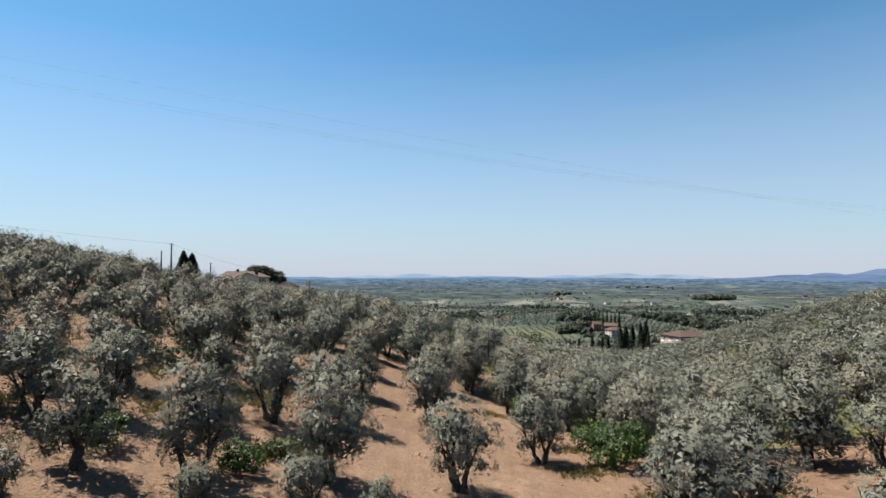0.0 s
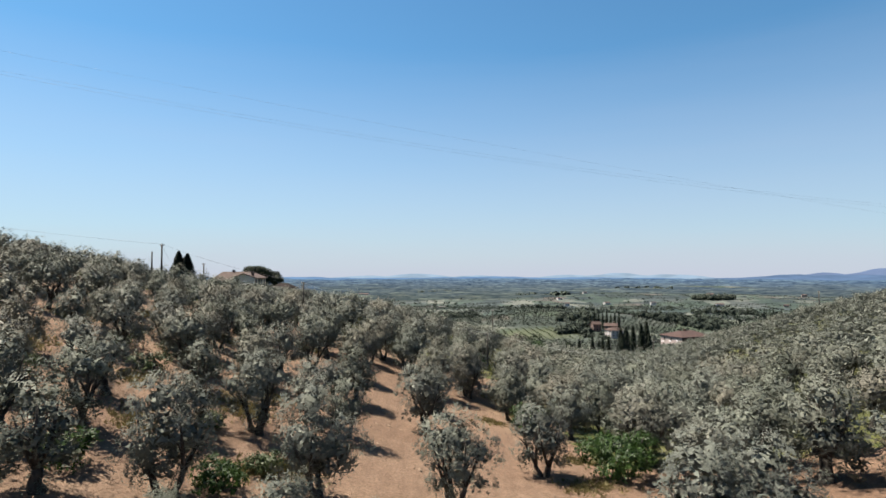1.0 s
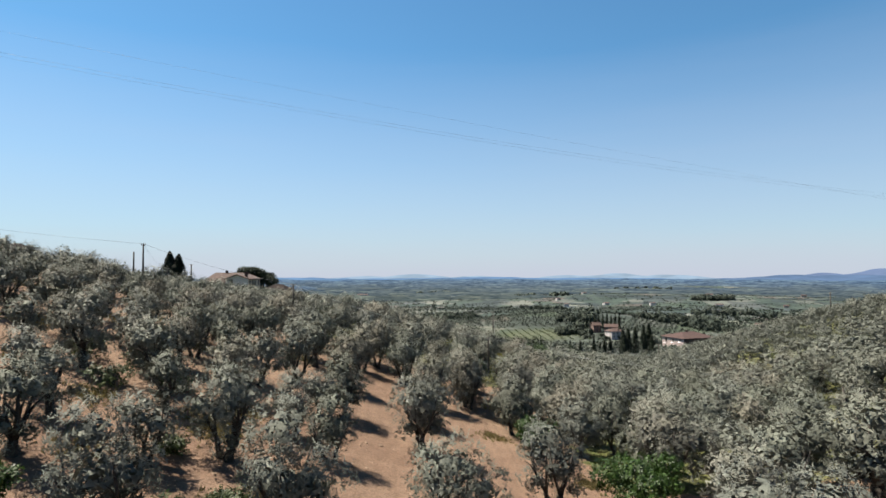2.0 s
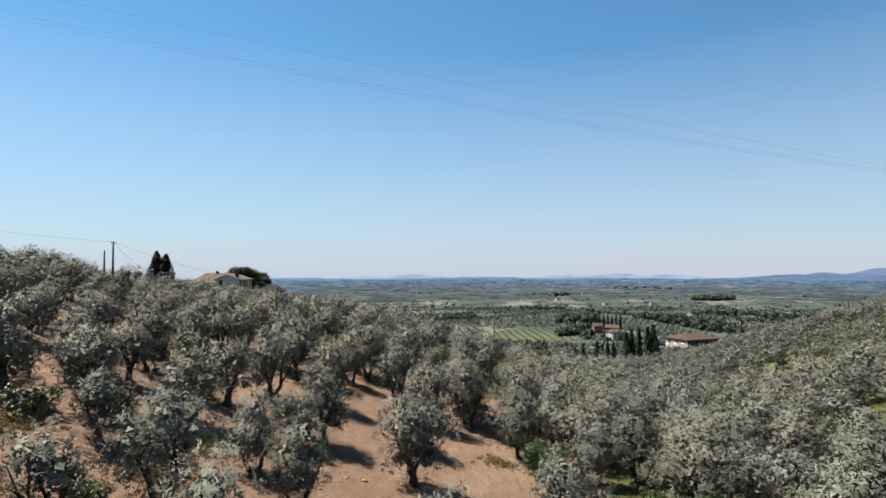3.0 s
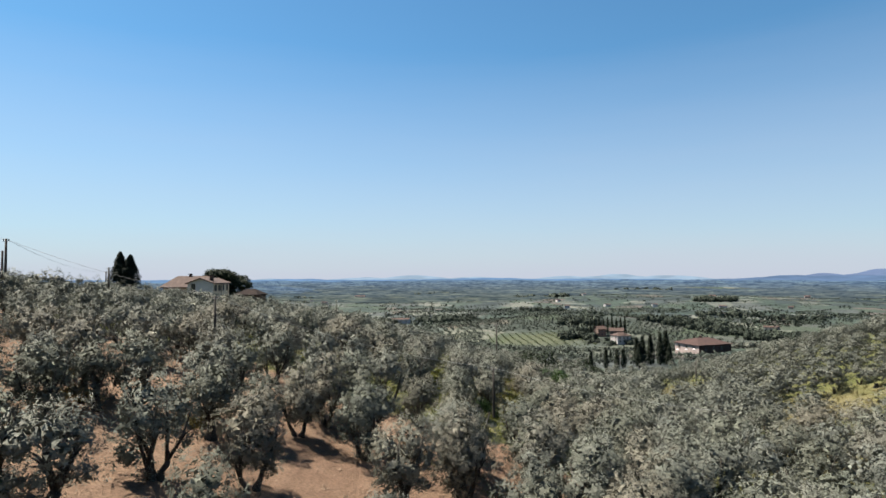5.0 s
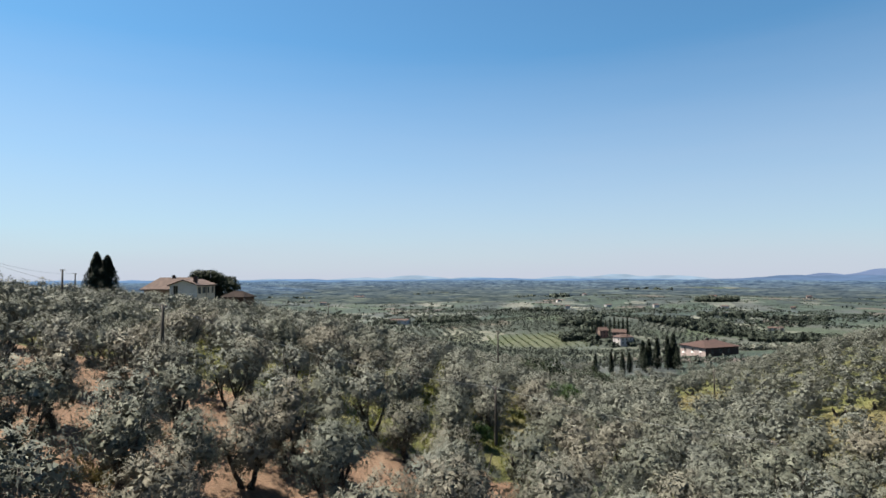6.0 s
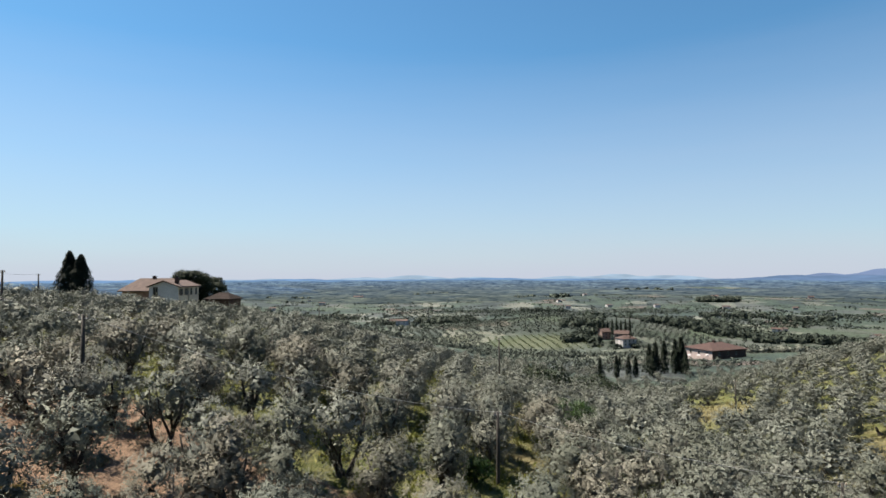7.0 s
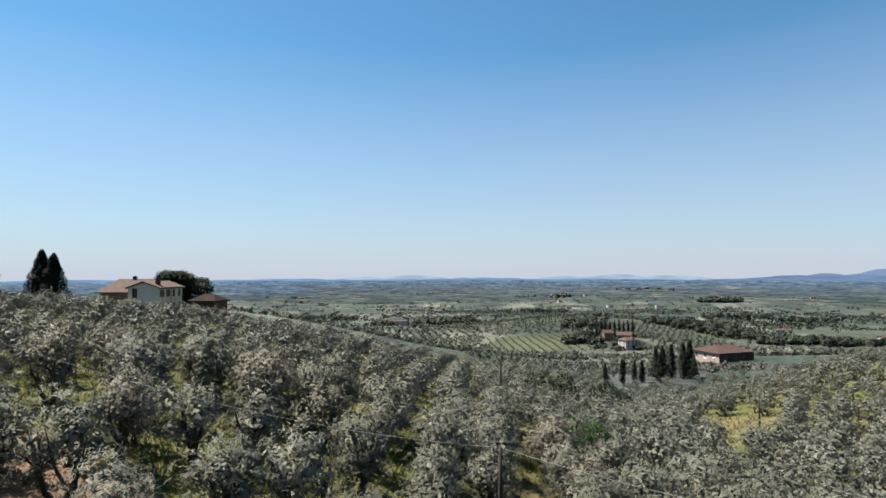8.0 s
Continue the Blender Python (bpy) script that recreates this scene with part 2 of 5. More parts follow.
def leaf_mesh(name, verts, material, sides=3, normals=None):
    """A mesh of loose faces from an array of corners (n, sides, 3), with the soft normals of their tufts if given."""
    n = len(verts)
    me = bpy.data.meshes.new(name)
    me.vertices.add(n * sides)
    me.vertices.foreach_set("co", np.ascontiguousarray(verts, dtype=np.float32).ravel())
    me.loops.add(n * sides)
    me.loops.foreach_set("vertex_index", np.arange(n * sides, dtype=np.int32))
    me.polygons.add(n)
    me.polygons.foreach_set("loop_start", np.arange(0, n * sides, sides, dtype=np.int32))
    me.materials.append(material)
    me.update(calc_edges=True)
    if normals is not None:
        me.shade_smooth()
        normals = normals.reshape(-1, 3) if normals.ndim == 3 else np.repeat(normals, sides, 0)
        me.normals_split_custom_set_from_vertices(normals.astype(np.float32))
    return me


def under(name, mesh, parent, m=None, label=""):
    """A mesh object as a part of a thing."""
    ob = new(name, mesh)
    ob.parent = parent
    if m is not None:
        ob.matrix_basis = m
    return tagged(ob, label) if label else ob


def part(name, bm, material, parent, label="", smooth=False):
    me = bpy.data.meshes.new(name)
    bm.to_mesh(me)
    bm.free()
    me.materials.append(material)
    if smooth:
        me.shade_smooth()
    return under(name, me, parent, None, label)


def thing(name, label, category, m, group=""):
    ob = new(name)
    ob.empty_display_size = 0.3
    ob.matrix_basis = m
    return tagged(ob, label, category, group)


def box(bm, x0, x1, y0, y1, z0, z1, bevel=0.0):
    m = Matrix.LocRotScale(((x0 + x1) / 2, (y0 + y1) / 2, (z0 + z1) / 2), None, (x1 - x0, y1 - y0, z1 - z0))
    made = bmesh.ops.create_cube(bm, size=1.0, matrix=m)
    if bevel:
        edges = list({e for v in made["verts"] for e in v.link_edges})
        bmesh.ops.bevel(bm, geom=edges, offset=bevel, segments=1, affect="EDGES")
    return bm


def tube(points, radii, sides=7, wobble=0.0, rng=None):
    """A tapering tube along points: corners and faces."""
    verts, faces = [], []
    pts = [Vector(p) for p in points]
    for i, p in enumerate(pts):
        d = (pts[min(i + 1, len(pts) - 1)] - pts[max(i - 1, 0)]).normalized()
        a = d.cross(Vector((0.3, 1, 0.1))).normalized()
        b = d.cross(a)
        for k in range(sides):
            ang = 2 * math.pi * k / sides
            r = radii[i] * (1 + (wobble * (rng.random() - 0.5) if rng else 0))
            verts.append(p + (a * math.cos(ang) + b * math.sin(ang)) * r)
    for i in range(len(pts) - 1):
        for k in range(sides):
            k2 = (k + 1) % sides
            faces.append((i * sides + k, i * sides + k2, (i + 1) * sides + k2, (i + 1) * sides + k))
    faces.append(tuple(range(sides))[::-1])
    faces.append(tuple(range((len(pts) - 1) * sides, len(pts) * sides)))
    return verts, faces


def joined(pieces):
    verts, faces = [], []
    for v, f in pieces:
        o = len(verts)
        verts += v
        faces += [tuple(i + o for i in q) for q in f]
    return verts, faces


# ---- the lie of the land ----
SLOPE = (12.36, -2.33, -11.27)
HILL_X, HILL_Y = (-75, -45, -15, 12, 40, 70, 105), (20, 60, 100, 145, 190)
HILLS = (-2.05, 6.82, 6.61, 0.17, -0.01, 4.44, 2.37, -4.23, 3.73, 2.59, -0.10, 4.07, 2.60, 1.16, -2.64, -3.44, -5.69, 2.92, -0.88, 4.87, 7.47, -1.02, -8.43, -5.11, -6.24, -0.97, 8.44, 4.12, 1.31, 1.26, -2.82, 1.34, 1.29, 2.92, 1.44)
RISE_X, RISE_Y = (-120, -30, 60, 150), (0, 120, 240, 360)
RISES = (-5.38, 5.92, 0.61, 19.29, -1.09, 2.07, 4.51, 2.49, -10.90, -1.33, -11.30, -7.36, -4.08, 14.64, 1.72, 7.43)


def smooth01(a, b, v):
    s = np.clip((v - a) / (b - a), 0, 1)
    return s * s * (3 - 2 * s)


def land(x, y):
    """Height of the ground, for arrays or numbers: the grove's hill, falling to a rolling plain."""
    x, y = np.asarray(x, float), np.asarray(y, float)
    xc, yc = np.clip(x, -220, 260), np.clip(y, -120, 450)
    z = SLOPE[0] + SLOPE[1] * xc / 100 + SLOPE[2] * yc / 100
    k = 0
    for hx in HILL_X:
        for hy in HILL_Y:
            z = z + HILLS[k] * np.exp(-((xc - hx) ** 2 + (yc - hy) ** 2) / (2 * 28.0 ** 2))
            k += 1
    k = 0
    for hx in RISE_X:
        for hy in RISE_Y:
            z = z + RISES[k] * np.exp(-((xc - hx) ** 2 + (yc - hy) ** 2) / (2 * 90.0 ** 2))
            k += 1
    z = z - 3.4 * np.exp(-((x - 60) ** 2 + (y - 195) ** 2) / (2 * 30.0 ** 2)) + 1.6 * np.exp(-((x - 103) ** 2 + (y - 128) ** 2) / (2 * 17.0 ** 2))
    far = -48 + 8.0 * np.sin(x / 310 + 0.6) * np.sin(y / 270 + 1.1) + 5.0 * np.sin(x / 190 - y / 420 + 2.0) + 3.0 * np.sin(y / 125 + x / 260)
    far = far - 15.0 * smooth01(1250, 1900, y) - 6.0 * smooth01(2400, 4300, y) - 14.0 * smooth01(1500, 3600, y) * smooth01(0.0, 0.35, -x / np.maximum(y, 1.0))
    far = far + 1.2 * np.sin(x / 61 + 1.3) * np.sin(y / 73)
    z = z + 7.0 * np.exp(-((x - 135) ** 2 + (y - 492) ** 2) / (2 * 34.0 ** 2))
    far = far + 7.0 * np.exp(-((x - 135) ** 2 + (y - 492) ** 2) / (2 * 34.0 ** 2))
    far = far + 16.0 * np.exp(-(((x - 140) / 80) ** 2 + ((y - 650) / 75) ** 2) / 2)
    f = smooth01(300, 620, np.hypot(np.maximum(np.abs(x - 20) - 120, 0), np.maximum(y, 0)))
    return z * (1 - f) + far * f


def soil_zone(x, y):
    """1 where the earth is tilled bare, 0 where grass grows."""
    edge = 80 + 2.5 * np.sin(x / 4.0) - 0.35 * np.clip(x + 8, 0, 30) + 0.2 * np.clip(-14 - x, 0, 30)
    a = 1 - smooth01(edge - 4, edge + 4, y)
    right = smooth01(4 + y * 0.06, 12 + y * 0.06, x) * smooth01(38, 46, y)
    return np.clip(a * (1 - right) * smooth01(-75, -45, x), 0, 1)


def dry_zone(x, y):
    d = np.full_like(x, 0.1)
    for px, py, r in ((47, 144, 8), (48, 103, 7), (34, 80, 5), (9, 93, 3), (12, 112, 5)):
        d = np.maximum(d, 1.1 * np.exp(-((x - px) ** 2 + (y - py) ** 2) / (2 * r * r)))
    return d


def meadow(x, y):
    """Fresh green meadows on the valley side."""
    m = np.exp(-(((x - 80) / 38) ** 2 + ((y - 500) / 48) ** 2) ** 2)
    return np.clip(m + np.exp(-(((x - 16) / 11) ** 2 + ((y - 545) / 26) ** 2)) + np.exp(-(((x - 430) / 60) ** 2 + ((y - 500) / 30) ** 2)), 0, 1)


def build_ground():
    ys = np.concatenate([np.arange(-420, -20, 20), np.arange(-20, 10, 3), np.arange(10, 120, 1.0), np.arange(120, 260, 2.0), np.arange(260, 640, 6.0),
                         640 * 1.012 ** np.arange(0, 171)])
    u = np.linspace(-1, 1, 241)
    u = np.sign(u) * (0.45 * np.abs(u) + 0.55 * np.abs(u) ** 2.2)
    rows = []
    for y in ys:
        w = 170 + 0.98 * max(y, 0) + 0.6 * max(-y, 0)
        x = u * w
        rows.append(np.stack([x, np.full_like(x, y), land(x, y)], 1))
    v = np.concatenate(rows)
    x, y = v[:, 0], v[:, 1]
    near = 1 - smooth01(90, 130, y)
    v[:, 2] += near * (0.05 * np.sin(x * 1.3 + 1.9 * np.sin(y * 0.37)) * np.sin(y * 1.1 + 1.6 * np.sin(x * 0.45)) + 0.04 * np.sin(x * 0.8 + y * 0.33))
    nu = len(u)
    i = np.arange(len(ys) - 1)[:, None] * nu + np.arange(nu - 1)[None, :]
    f = np.stack([i, i + 1, i + nu + 1, i + nu], -1).reshape(-1, 4)
    me = bpy.data.meshes.new("ground")
    me.from_pydata(v.tolist(), [], f.tolist())
    me.materials.append(GROUND)
    me.shade_smooth()
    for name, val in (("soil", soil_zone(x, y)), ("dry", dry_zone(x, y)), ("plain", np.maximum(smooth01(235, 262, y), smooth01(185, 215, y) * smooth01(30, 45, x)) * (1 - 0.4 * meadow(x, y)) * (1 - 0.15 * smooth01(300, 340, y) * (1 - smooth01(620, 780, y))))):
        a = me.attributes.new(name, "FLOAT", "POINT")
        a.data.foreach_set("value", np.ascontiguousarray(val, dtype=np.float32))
    return tagged(new("ground", me), "reddish tilled grove soil, grass and patchwork farmland", "ground", "", "structure")


build_ground()


# ---- trees ----
def unit(a):
    return a / np.maximum(np.linalg.norm(a, axis=-1, keepdims=True), 1e-6)


def sprays(rng, at, out, leaves, length, width, reach, up=0.5, wild=0.24, face=None):
    """Leaf faces on short twigs: one twig at each place, its leaves turned outward and upward together."""
    n = len(at)
    lift = np.array([0, 0, up])
    nrm = unit((out if face is None else face) * 0.9 + lift * 0.9 + rng.normal(0, wild, (n, 3)))
    axis = unit(out * 0.5 + lift * 1.6 + rng.normal(0, 0.45, (n, 3)))
    at, nrm, axis = np.repeat(at, leaves, 0), np.repeat(nrm, leaves, 0), np.repeat(axis, leaves, 0)
    m = n * leaves
    pos = at + axis * (np.tile(np.linspace(0, 1, leaves), n)[:, None] * reach) + rng.normal(0, length * 0.22, (m, 3))
    nrm = unit(nrm + rng.normal(0, 0.12, (m, 3)))
    d = unit(axis + rng.normal(0, 0.5, (m, 3)))
    d = unit(d - nrm * (d * nrm).sum(1, keepdims=True) * 0.85)
    side = np.cross(nrm, d)
    ln = (length * rng.uniform(0.7, 1.25, m))[:, None]
    wd = (width * rng.uniform(0.7, 1.25, m))[:, None]
    return np.stack([pos + side * wd * 0.5, pos - side * wd * 0.5, pos + d * ln], 1)


def lobe_points(rng, centres, radii, n, squash=0.8, inner=0.6):
    """Places on and inside a set of round lobes, with their outward ways; those hidden deep in another lobe are left out."""
    pick = rng.choice(len(centres), n, p=radii ** 2 / (radii ** 2).sum())
    d = unit(rng.normal(0, 1, (n, 3)))
    d[:, 2] = np.where((d[:, 2] < -0.3) & (rng.random(n) < 0.6), -d[:, 2], d[:, 2])
    r = radii[pick] * (inner + (1 - inner) * rng.random(n) ** 0.5) * rng.uniform(0.85, 1.15, n)
    p = centres[pick] + d * r[:, None] * np.array([1, 1, squash])
    deep = np.zeros(n, bool)
    for c, q in zip(centres, radii):
        deep |= np.linalg.norm((p - c) / np.array([1, 1, squash]), axis=1) < q * 0.55
    return p[~deep], d[~deep]


def ball_shape(level):
    bm = bmesh.new()
    bmesh.ops.create_icosphere(bm, subdivisions=level, radius=1.0)
    v = np.array([p.co[:] for p in bm.verts])
    f = np.array([[p.index for p in face.verts] for face in bm.faces])
    bm.free()
    return v, f


BALL, BALL_FINE = ball_shape(2), ball_shape(3)
OCTA = np.array([(1, 0, 0), (0, 1, 0), (-1, 0, 0), (0, -1, 0), (0, 0, 1), (0, 0, -1)], float)
OCTA_FACES = np.array([(0, 1, 4), (1, 2, 4), (2, 3, 4), (3, 0, 4), (1, 0, 5), (2, 1, 5), (3, 2, 5), (0, 3, 5)])


def olive_template(seed, tufts_n, twigs, leaves, length, width, tall=5.2, sides=7, limbs=True, shoots=70):
    """One olive tree: a gnarled forked trunk with limbs, and an open crown of upright sprays."""
    rng = np.random.default_rng(seed)
    pr = random.Random(seed)
    stems = pr.choice((1, 2, 2, 3))
    pieces, tips = [], []
    for s in range(stems):
        a0 = 2 * math.pi * (s + pr.random() * 0.5) / stems
        base = Vector((math.cos(a0), math.sin(a0), 0)) * (0.0 if stems == 1 else 0.28)
        lean = Vector((math.cos(a0), math.sin(a0), 0)) * (pr.uniform(0.05, 0.3) if stems == 1 else pr.uniform(0.2, 0.45))
        h = pr.uniform(0.7, 1.15)
        r0 = 0.3 if stems == 1 else 0.17
        fork = base + lean + Vector((0, 0, h))
        pieces.append(tube([base - Vector((0, 0, 0.35)), base + Vector((0, 0, 0.08)), base + lean * 0.3 + Vector((0.05, 0.03, h * 0.4)), base + lean * 0.75 + Vector((-0.04, 0.02, h * 0.75)), fork],
                           [r0 * 1.7, r0 * 1.25, r0 * 0.85, r0 * 0.8, r0 * 0.72], sides, 0.3, pr))
        for k in range((4 if stems == 1 else 2) if limbs else 0):
            a = a0 + (2 * math.pi * k / 4 if stems == 1 else (k - 0.5) * 1.5) + pr.uniform(-0.4, 0.4)
            out = Vector((math.cos(a), math.sin(a), 0))
            rr, zz = pr.uniform(0.6, 1.1), tall * pr.uniform(0.58, 0.78)
            tip = fork + out * rr + Vector((0, 0, max(zz - fork.z, 0.9)))
            mid = fork + out * rr * 0.55 + Vector((pr.uniform(-0.1, 0.1), pr.uniform(-0.1, 0.1), (tip.z - fork.z) * 0.4))
            pieces.append(tube([fork, mid, tip], [r0 * 0.6, r0 * 0.38, 0.03], max(4, sides - 2), 0.2, pr))
            tips.append((tip, mid))
            for j in range(2):
                a2 = a + pr.uniform(-1.2, 1.2)
                t2 = mid + Vector((math.cos(a2), math.sin(a2), 0)) * pr.uniform(0.35, 0.75) + Vector((0, 0, pr.uniform(0.3, 1.0)))
                pieces.append(tube([mid, (mid + t2) / 2 + Vector((0, 0, 0.1)), t2], [r0 * 0.3, r0 * 0.18, 0.015], 4))
                tips.append((t2, mid))
    # lobes of foliage round the limbs, with dark gaps between them
    lobes, m = [], pr.choice((4, 5, 5, 6))
    turn, wide = pr.uniform(0, 6.28), pr.uniform(0.9, 1.12)
    for k in range(m):
        a = turn + 2 * math.pi * k / m + pr.uniform(-0.35, 0.35)
        far = wide * pr.uniform(0.7, 1.2)
        lobes.append((math.cos(a) * far, math.sin(a) * far, tall * pr.uniform(0.4, 0.66), pr.uniform(0.8, 1.1)))
    for k in range(pr.choice((1, 2, 2))):
        a, far = pr.uniform(0, 6.28), pr.uniform(0.1, 0.55)
        lobes.append((math.cos(a) * far, math.sin(a) * far, tall * pr.uniform(0.68, 0.82), pr.uniform(0.75, 1.05)))
    for k in range(pr.choice((3, 4, 5))):
        a, far = 1.9 * k + pr.uniform(0, 1.2), wide * pr.uniform(0.75, 1.2)
        lobes.append((math.cos(a) * far, math.sin(a) * far, tall * pr.uniform(0.22, 0.35), pr.uniform(0.55, 0.82)))
    lob = np.array(lobes)
    flat = np.array([1, 1, 0.95])
    cen, way, rad = [], [], []
    share = lob[:, 3] ** 2 / (lob[:, 3] ** 2).sum()
    for (x, y, z, r), w in zip(lobes, share):
        n = max(3, round(tufts_n * 1.5 * w))
        for k in range(n):
            up = 1 - 1.66 * (k + 0.5) / n
            a = 2.39996 * k + pr.uniform(-0.5, 0.5)
            d = np.array([math.cos(a) * math.sqrt(1 - up * up), math.sin(a) * math.sqrt(1 - up * up), up])
            c = np.array([x, y, z]) + d * flat * r * pr.uniform(0.76, 1.02)
            deep = np.linalg.norm((c - lob[:, :3]) / flat, axis=1) / lob[:, 3]
            if (deep < 0.68).any():
                continue
            cen.append(c)
            way.append(d)
            rad.append(pr.uniform(0.26, 0.44) * (1.2 if pr.random() < 0.2 else 1.0))
    cen, way, rad = np.array(cen), np.array(way), np.array(rad)
    pick = np.repeat(np.arange(len(cen)), twigs)
    d = unit(way[pick] * 0.5 + np.array([0, 0, 0.2]) + rng.normal(0, 0.6, (len(pick), 3)))
    p = cen[pick] + d * (rad[pick] * rng.uniform(0.7, 1.08, len(pick)))[:, None]
    face = unit(way[pick] * 0.6 + d * 0.7)
    quads = sprays(rng, p, d, leaves, length, width, 0.13, 0.15, 0.1, face)
    dome = unit((cen[pick] - np.array([0, 0, 0.45 * tall])) / np.array([1.7, 1.7, 0.45 * tall]))
    soft = np.repeat(unit(way[pick] * 0.65 + d * 0.4 + dome * 0.9), leaves, 0)
    # upright shoots break the outline
    top = np.flatnonzero(way[:, 2] > 0.25)
    at = rng.choice(top, shoots)
    q = cen[at] + np.column_stack([rng.normal(0, 0.16, (shoots, 2)), rad[at] * 0.6])
    up = unit(np.column_stack([rng.normal(0, 0.35, (shoots, 2)), np.ones(shoots)]))
    quads = np.concatenate([quads, sprays(rng, q, up, leaves + 2, length, width * 0.85, 0.42, 1.0, 0.6)])
    soft = np.concatenate([soft, np.repeat(unit(way[at] + np.array([0, 0, 0.4])), leaves + 2, 0)])
    soft = np.repeat(soft[:, None], 3, 1)
    # the close inner mass of each lobe: broad ragged bunches of leaves turned every way
    ball, sides_of = (BALL_FINE if limbs else BALL)
    tri = ball[sides_of][::5 if limbs else 3]
    mid = tri.mean(1, keepdims=True)
    n = len(tri)
    out = mid * rng.uniform(*((0.28, 0.68) if limbs else (0.3, 0.7)), (len(lob), n, 1, 1))
    v = out + (tri - mid)[None] * rng.uniform(*((0.75, 1.2) if limbs else (0.5, 0.85)), (len(lob), n, 1, 1)) + rng.normal(0, 0.05, (len(lob), n, 3, 3))
    v = v * lob[:, 3][:, None, None, None] * flat + lob[:, None, None, :3]
    quads = np.concatenate([quads, v.reshape(-1, 3, 3)])
    nv = unit(mid[None] * 0.6 + unit(lob[:, None, None, :3] - np.array([0, 0, 0.4 * tall])) * 0.5 + rng.normal(0, 0.22, (len(lob), n, 1, 3)))
    soft = np.concatenate([soft, np.repeat(nv, 3, 2).reshape(-1, 3, 3)])
    if limbs:
        # suckers and weeds round the foot
        a = rng.uniform(0, 6.283, 26)
        foot = np.column_stack([np.cos(a) * rng.uniform(0.25, 0.75, 26), np.sin(a) * rng.uniform(0.25, 0.75, 26), rng.uniform(0.0, 0.25, 26)])
        grow = unit(np.column_stack([np.cos(a) * 0.35, np.sin(a) * 0.35, np.ones(26)]) + rng.normal(0, 0.15, (26, 3)))
        quads = np.concatenate([quads, sprays(rng, foot, grow, leaves + 3, length, width * 0.9, 0.6, 1.0, 0.5)])
        soft = np.concatenate([soft, np.repeat(np.repeat(unit(grow + np.column_stack([np.cos(a), np.sin(a), 0 * a])), leaves + 3, 0)[:, None], 3, 1)])
    return joined(pieces), quads, unit(soft + rng.normal(0, 0.14, soft.shape))


def put_on(x, y, sink=0.0):
    return float(land(x, y)) - sink


OLIVES_NEAR = [olive_template(100 + i, 66, 18, 6, 0.15, 0.046, shoots=110) for i in range(9)]
OLIVES_MID = [olive_template(200 + i, 60, 10, 4, 0.19, 0.07, 5.1, 5, True, 40) for i in range(7)]
OLIVES_BACK = [olive_template(250 + i, 46, 6, 3, 0.22, 0.098, 5.0, 4, False, 12) for i in range(6)]
OLIVES_FAR = [olive_template(300 + i, 36, 4, 2, 0.27, 0.155, 5.0, 4, False, 6) for i in range(6)]


def olive_meshes(templates, name):
    return [(mesh_of("trunk", *w, BARK, True), leaf_mesh(name, q, OLIVE, 3, nm)) for w, q, nm in templates]


NEAR_MESH, MID_MESH = olive_meshes(OLIVES_NEAR, "crown"), olive_meshes(OLIVES_MID, "crown")

# Olive trees told apart one by one: x, y, scale
TREES_A = [(-14.8, 23.9, 0.86), (-10.8, 25.7, 0.98), (-5.5, 28.9, 1.05), (0.9, 30.9, 0.95), (6.5, 39.0, 0.93), (22.5, 36.5, 1.22), (-10.5, 35.7, 0.96), (25.3, 47.0, 1.02), (-17.9, 43.4, 0.86), (-11.6, 54.7, 0.96), (-12.2, 76.3, 0.96), (-3.5, 65.1, 0.96), (-0.9, 45.4, 1.08), (2.8, 62.5, 1.02), (6.5, 55.9, 0.9), (32.5, 46.0, 1.0), (-22.2, 31.8, 0.8), (-18.7, 35.0, 0.75), (-19.4, 45.4, 0.8), (-18.4, 48.0, 0.8), (-8.7, 41.5, 0.74), (-6.6, 48.5, 0.86), (-13.1, 49.8, 0.86), (2.5, 65.0, 1.02), (6.1, 60.1, 0.85), (-3.9, 69.3, 0.96), (-19.8, 59.3, 0.8), (-17.4, 59.9, 0.8), (-7.8, 56.5, 0.9), (-11.5, 61.0, 0.9), (-12.7, 81.0, 0.96), (3.1, 67.9, 1.02), (-0.4, 59.4, 1.02)]
TREES_B = [(52.3, 109.9, 0.9), (-6.7, 69.3, 0.96), (12.1, 75.4, 0.95), (-18.7, 51.5, 0.86), (-3.1, 79.3, 1.02), (-23.8, 79.8, 0.8), (-13.0, 64.1, 0.94), (-7.7, 65.5, 0.86), (-13.7, 84.4, 0.8), (-7.9, 71.4, 0.9), (-17.4, 101.9, 0.85), (-10.0, 83.7, 0.96), (-24.6, 94.1, 0.8), (-4.7, 91.8, 0.9), (-3.2, 108.3, 0.85), (8.6, 130.1, 0.9), (-10.5, 99.9, 0.85), (11.2, 26.3, 1.0), (14.0, 26.6, 0.95), (15.2, 35.5, 0.85), (-15.5, 20.5, 0.42), (-9.3, 22.0, 0.46), (-5.6, 24.0, 0.58), (17.6, 23.2, 0.66), (-2.6, 24.0, 0.42)]
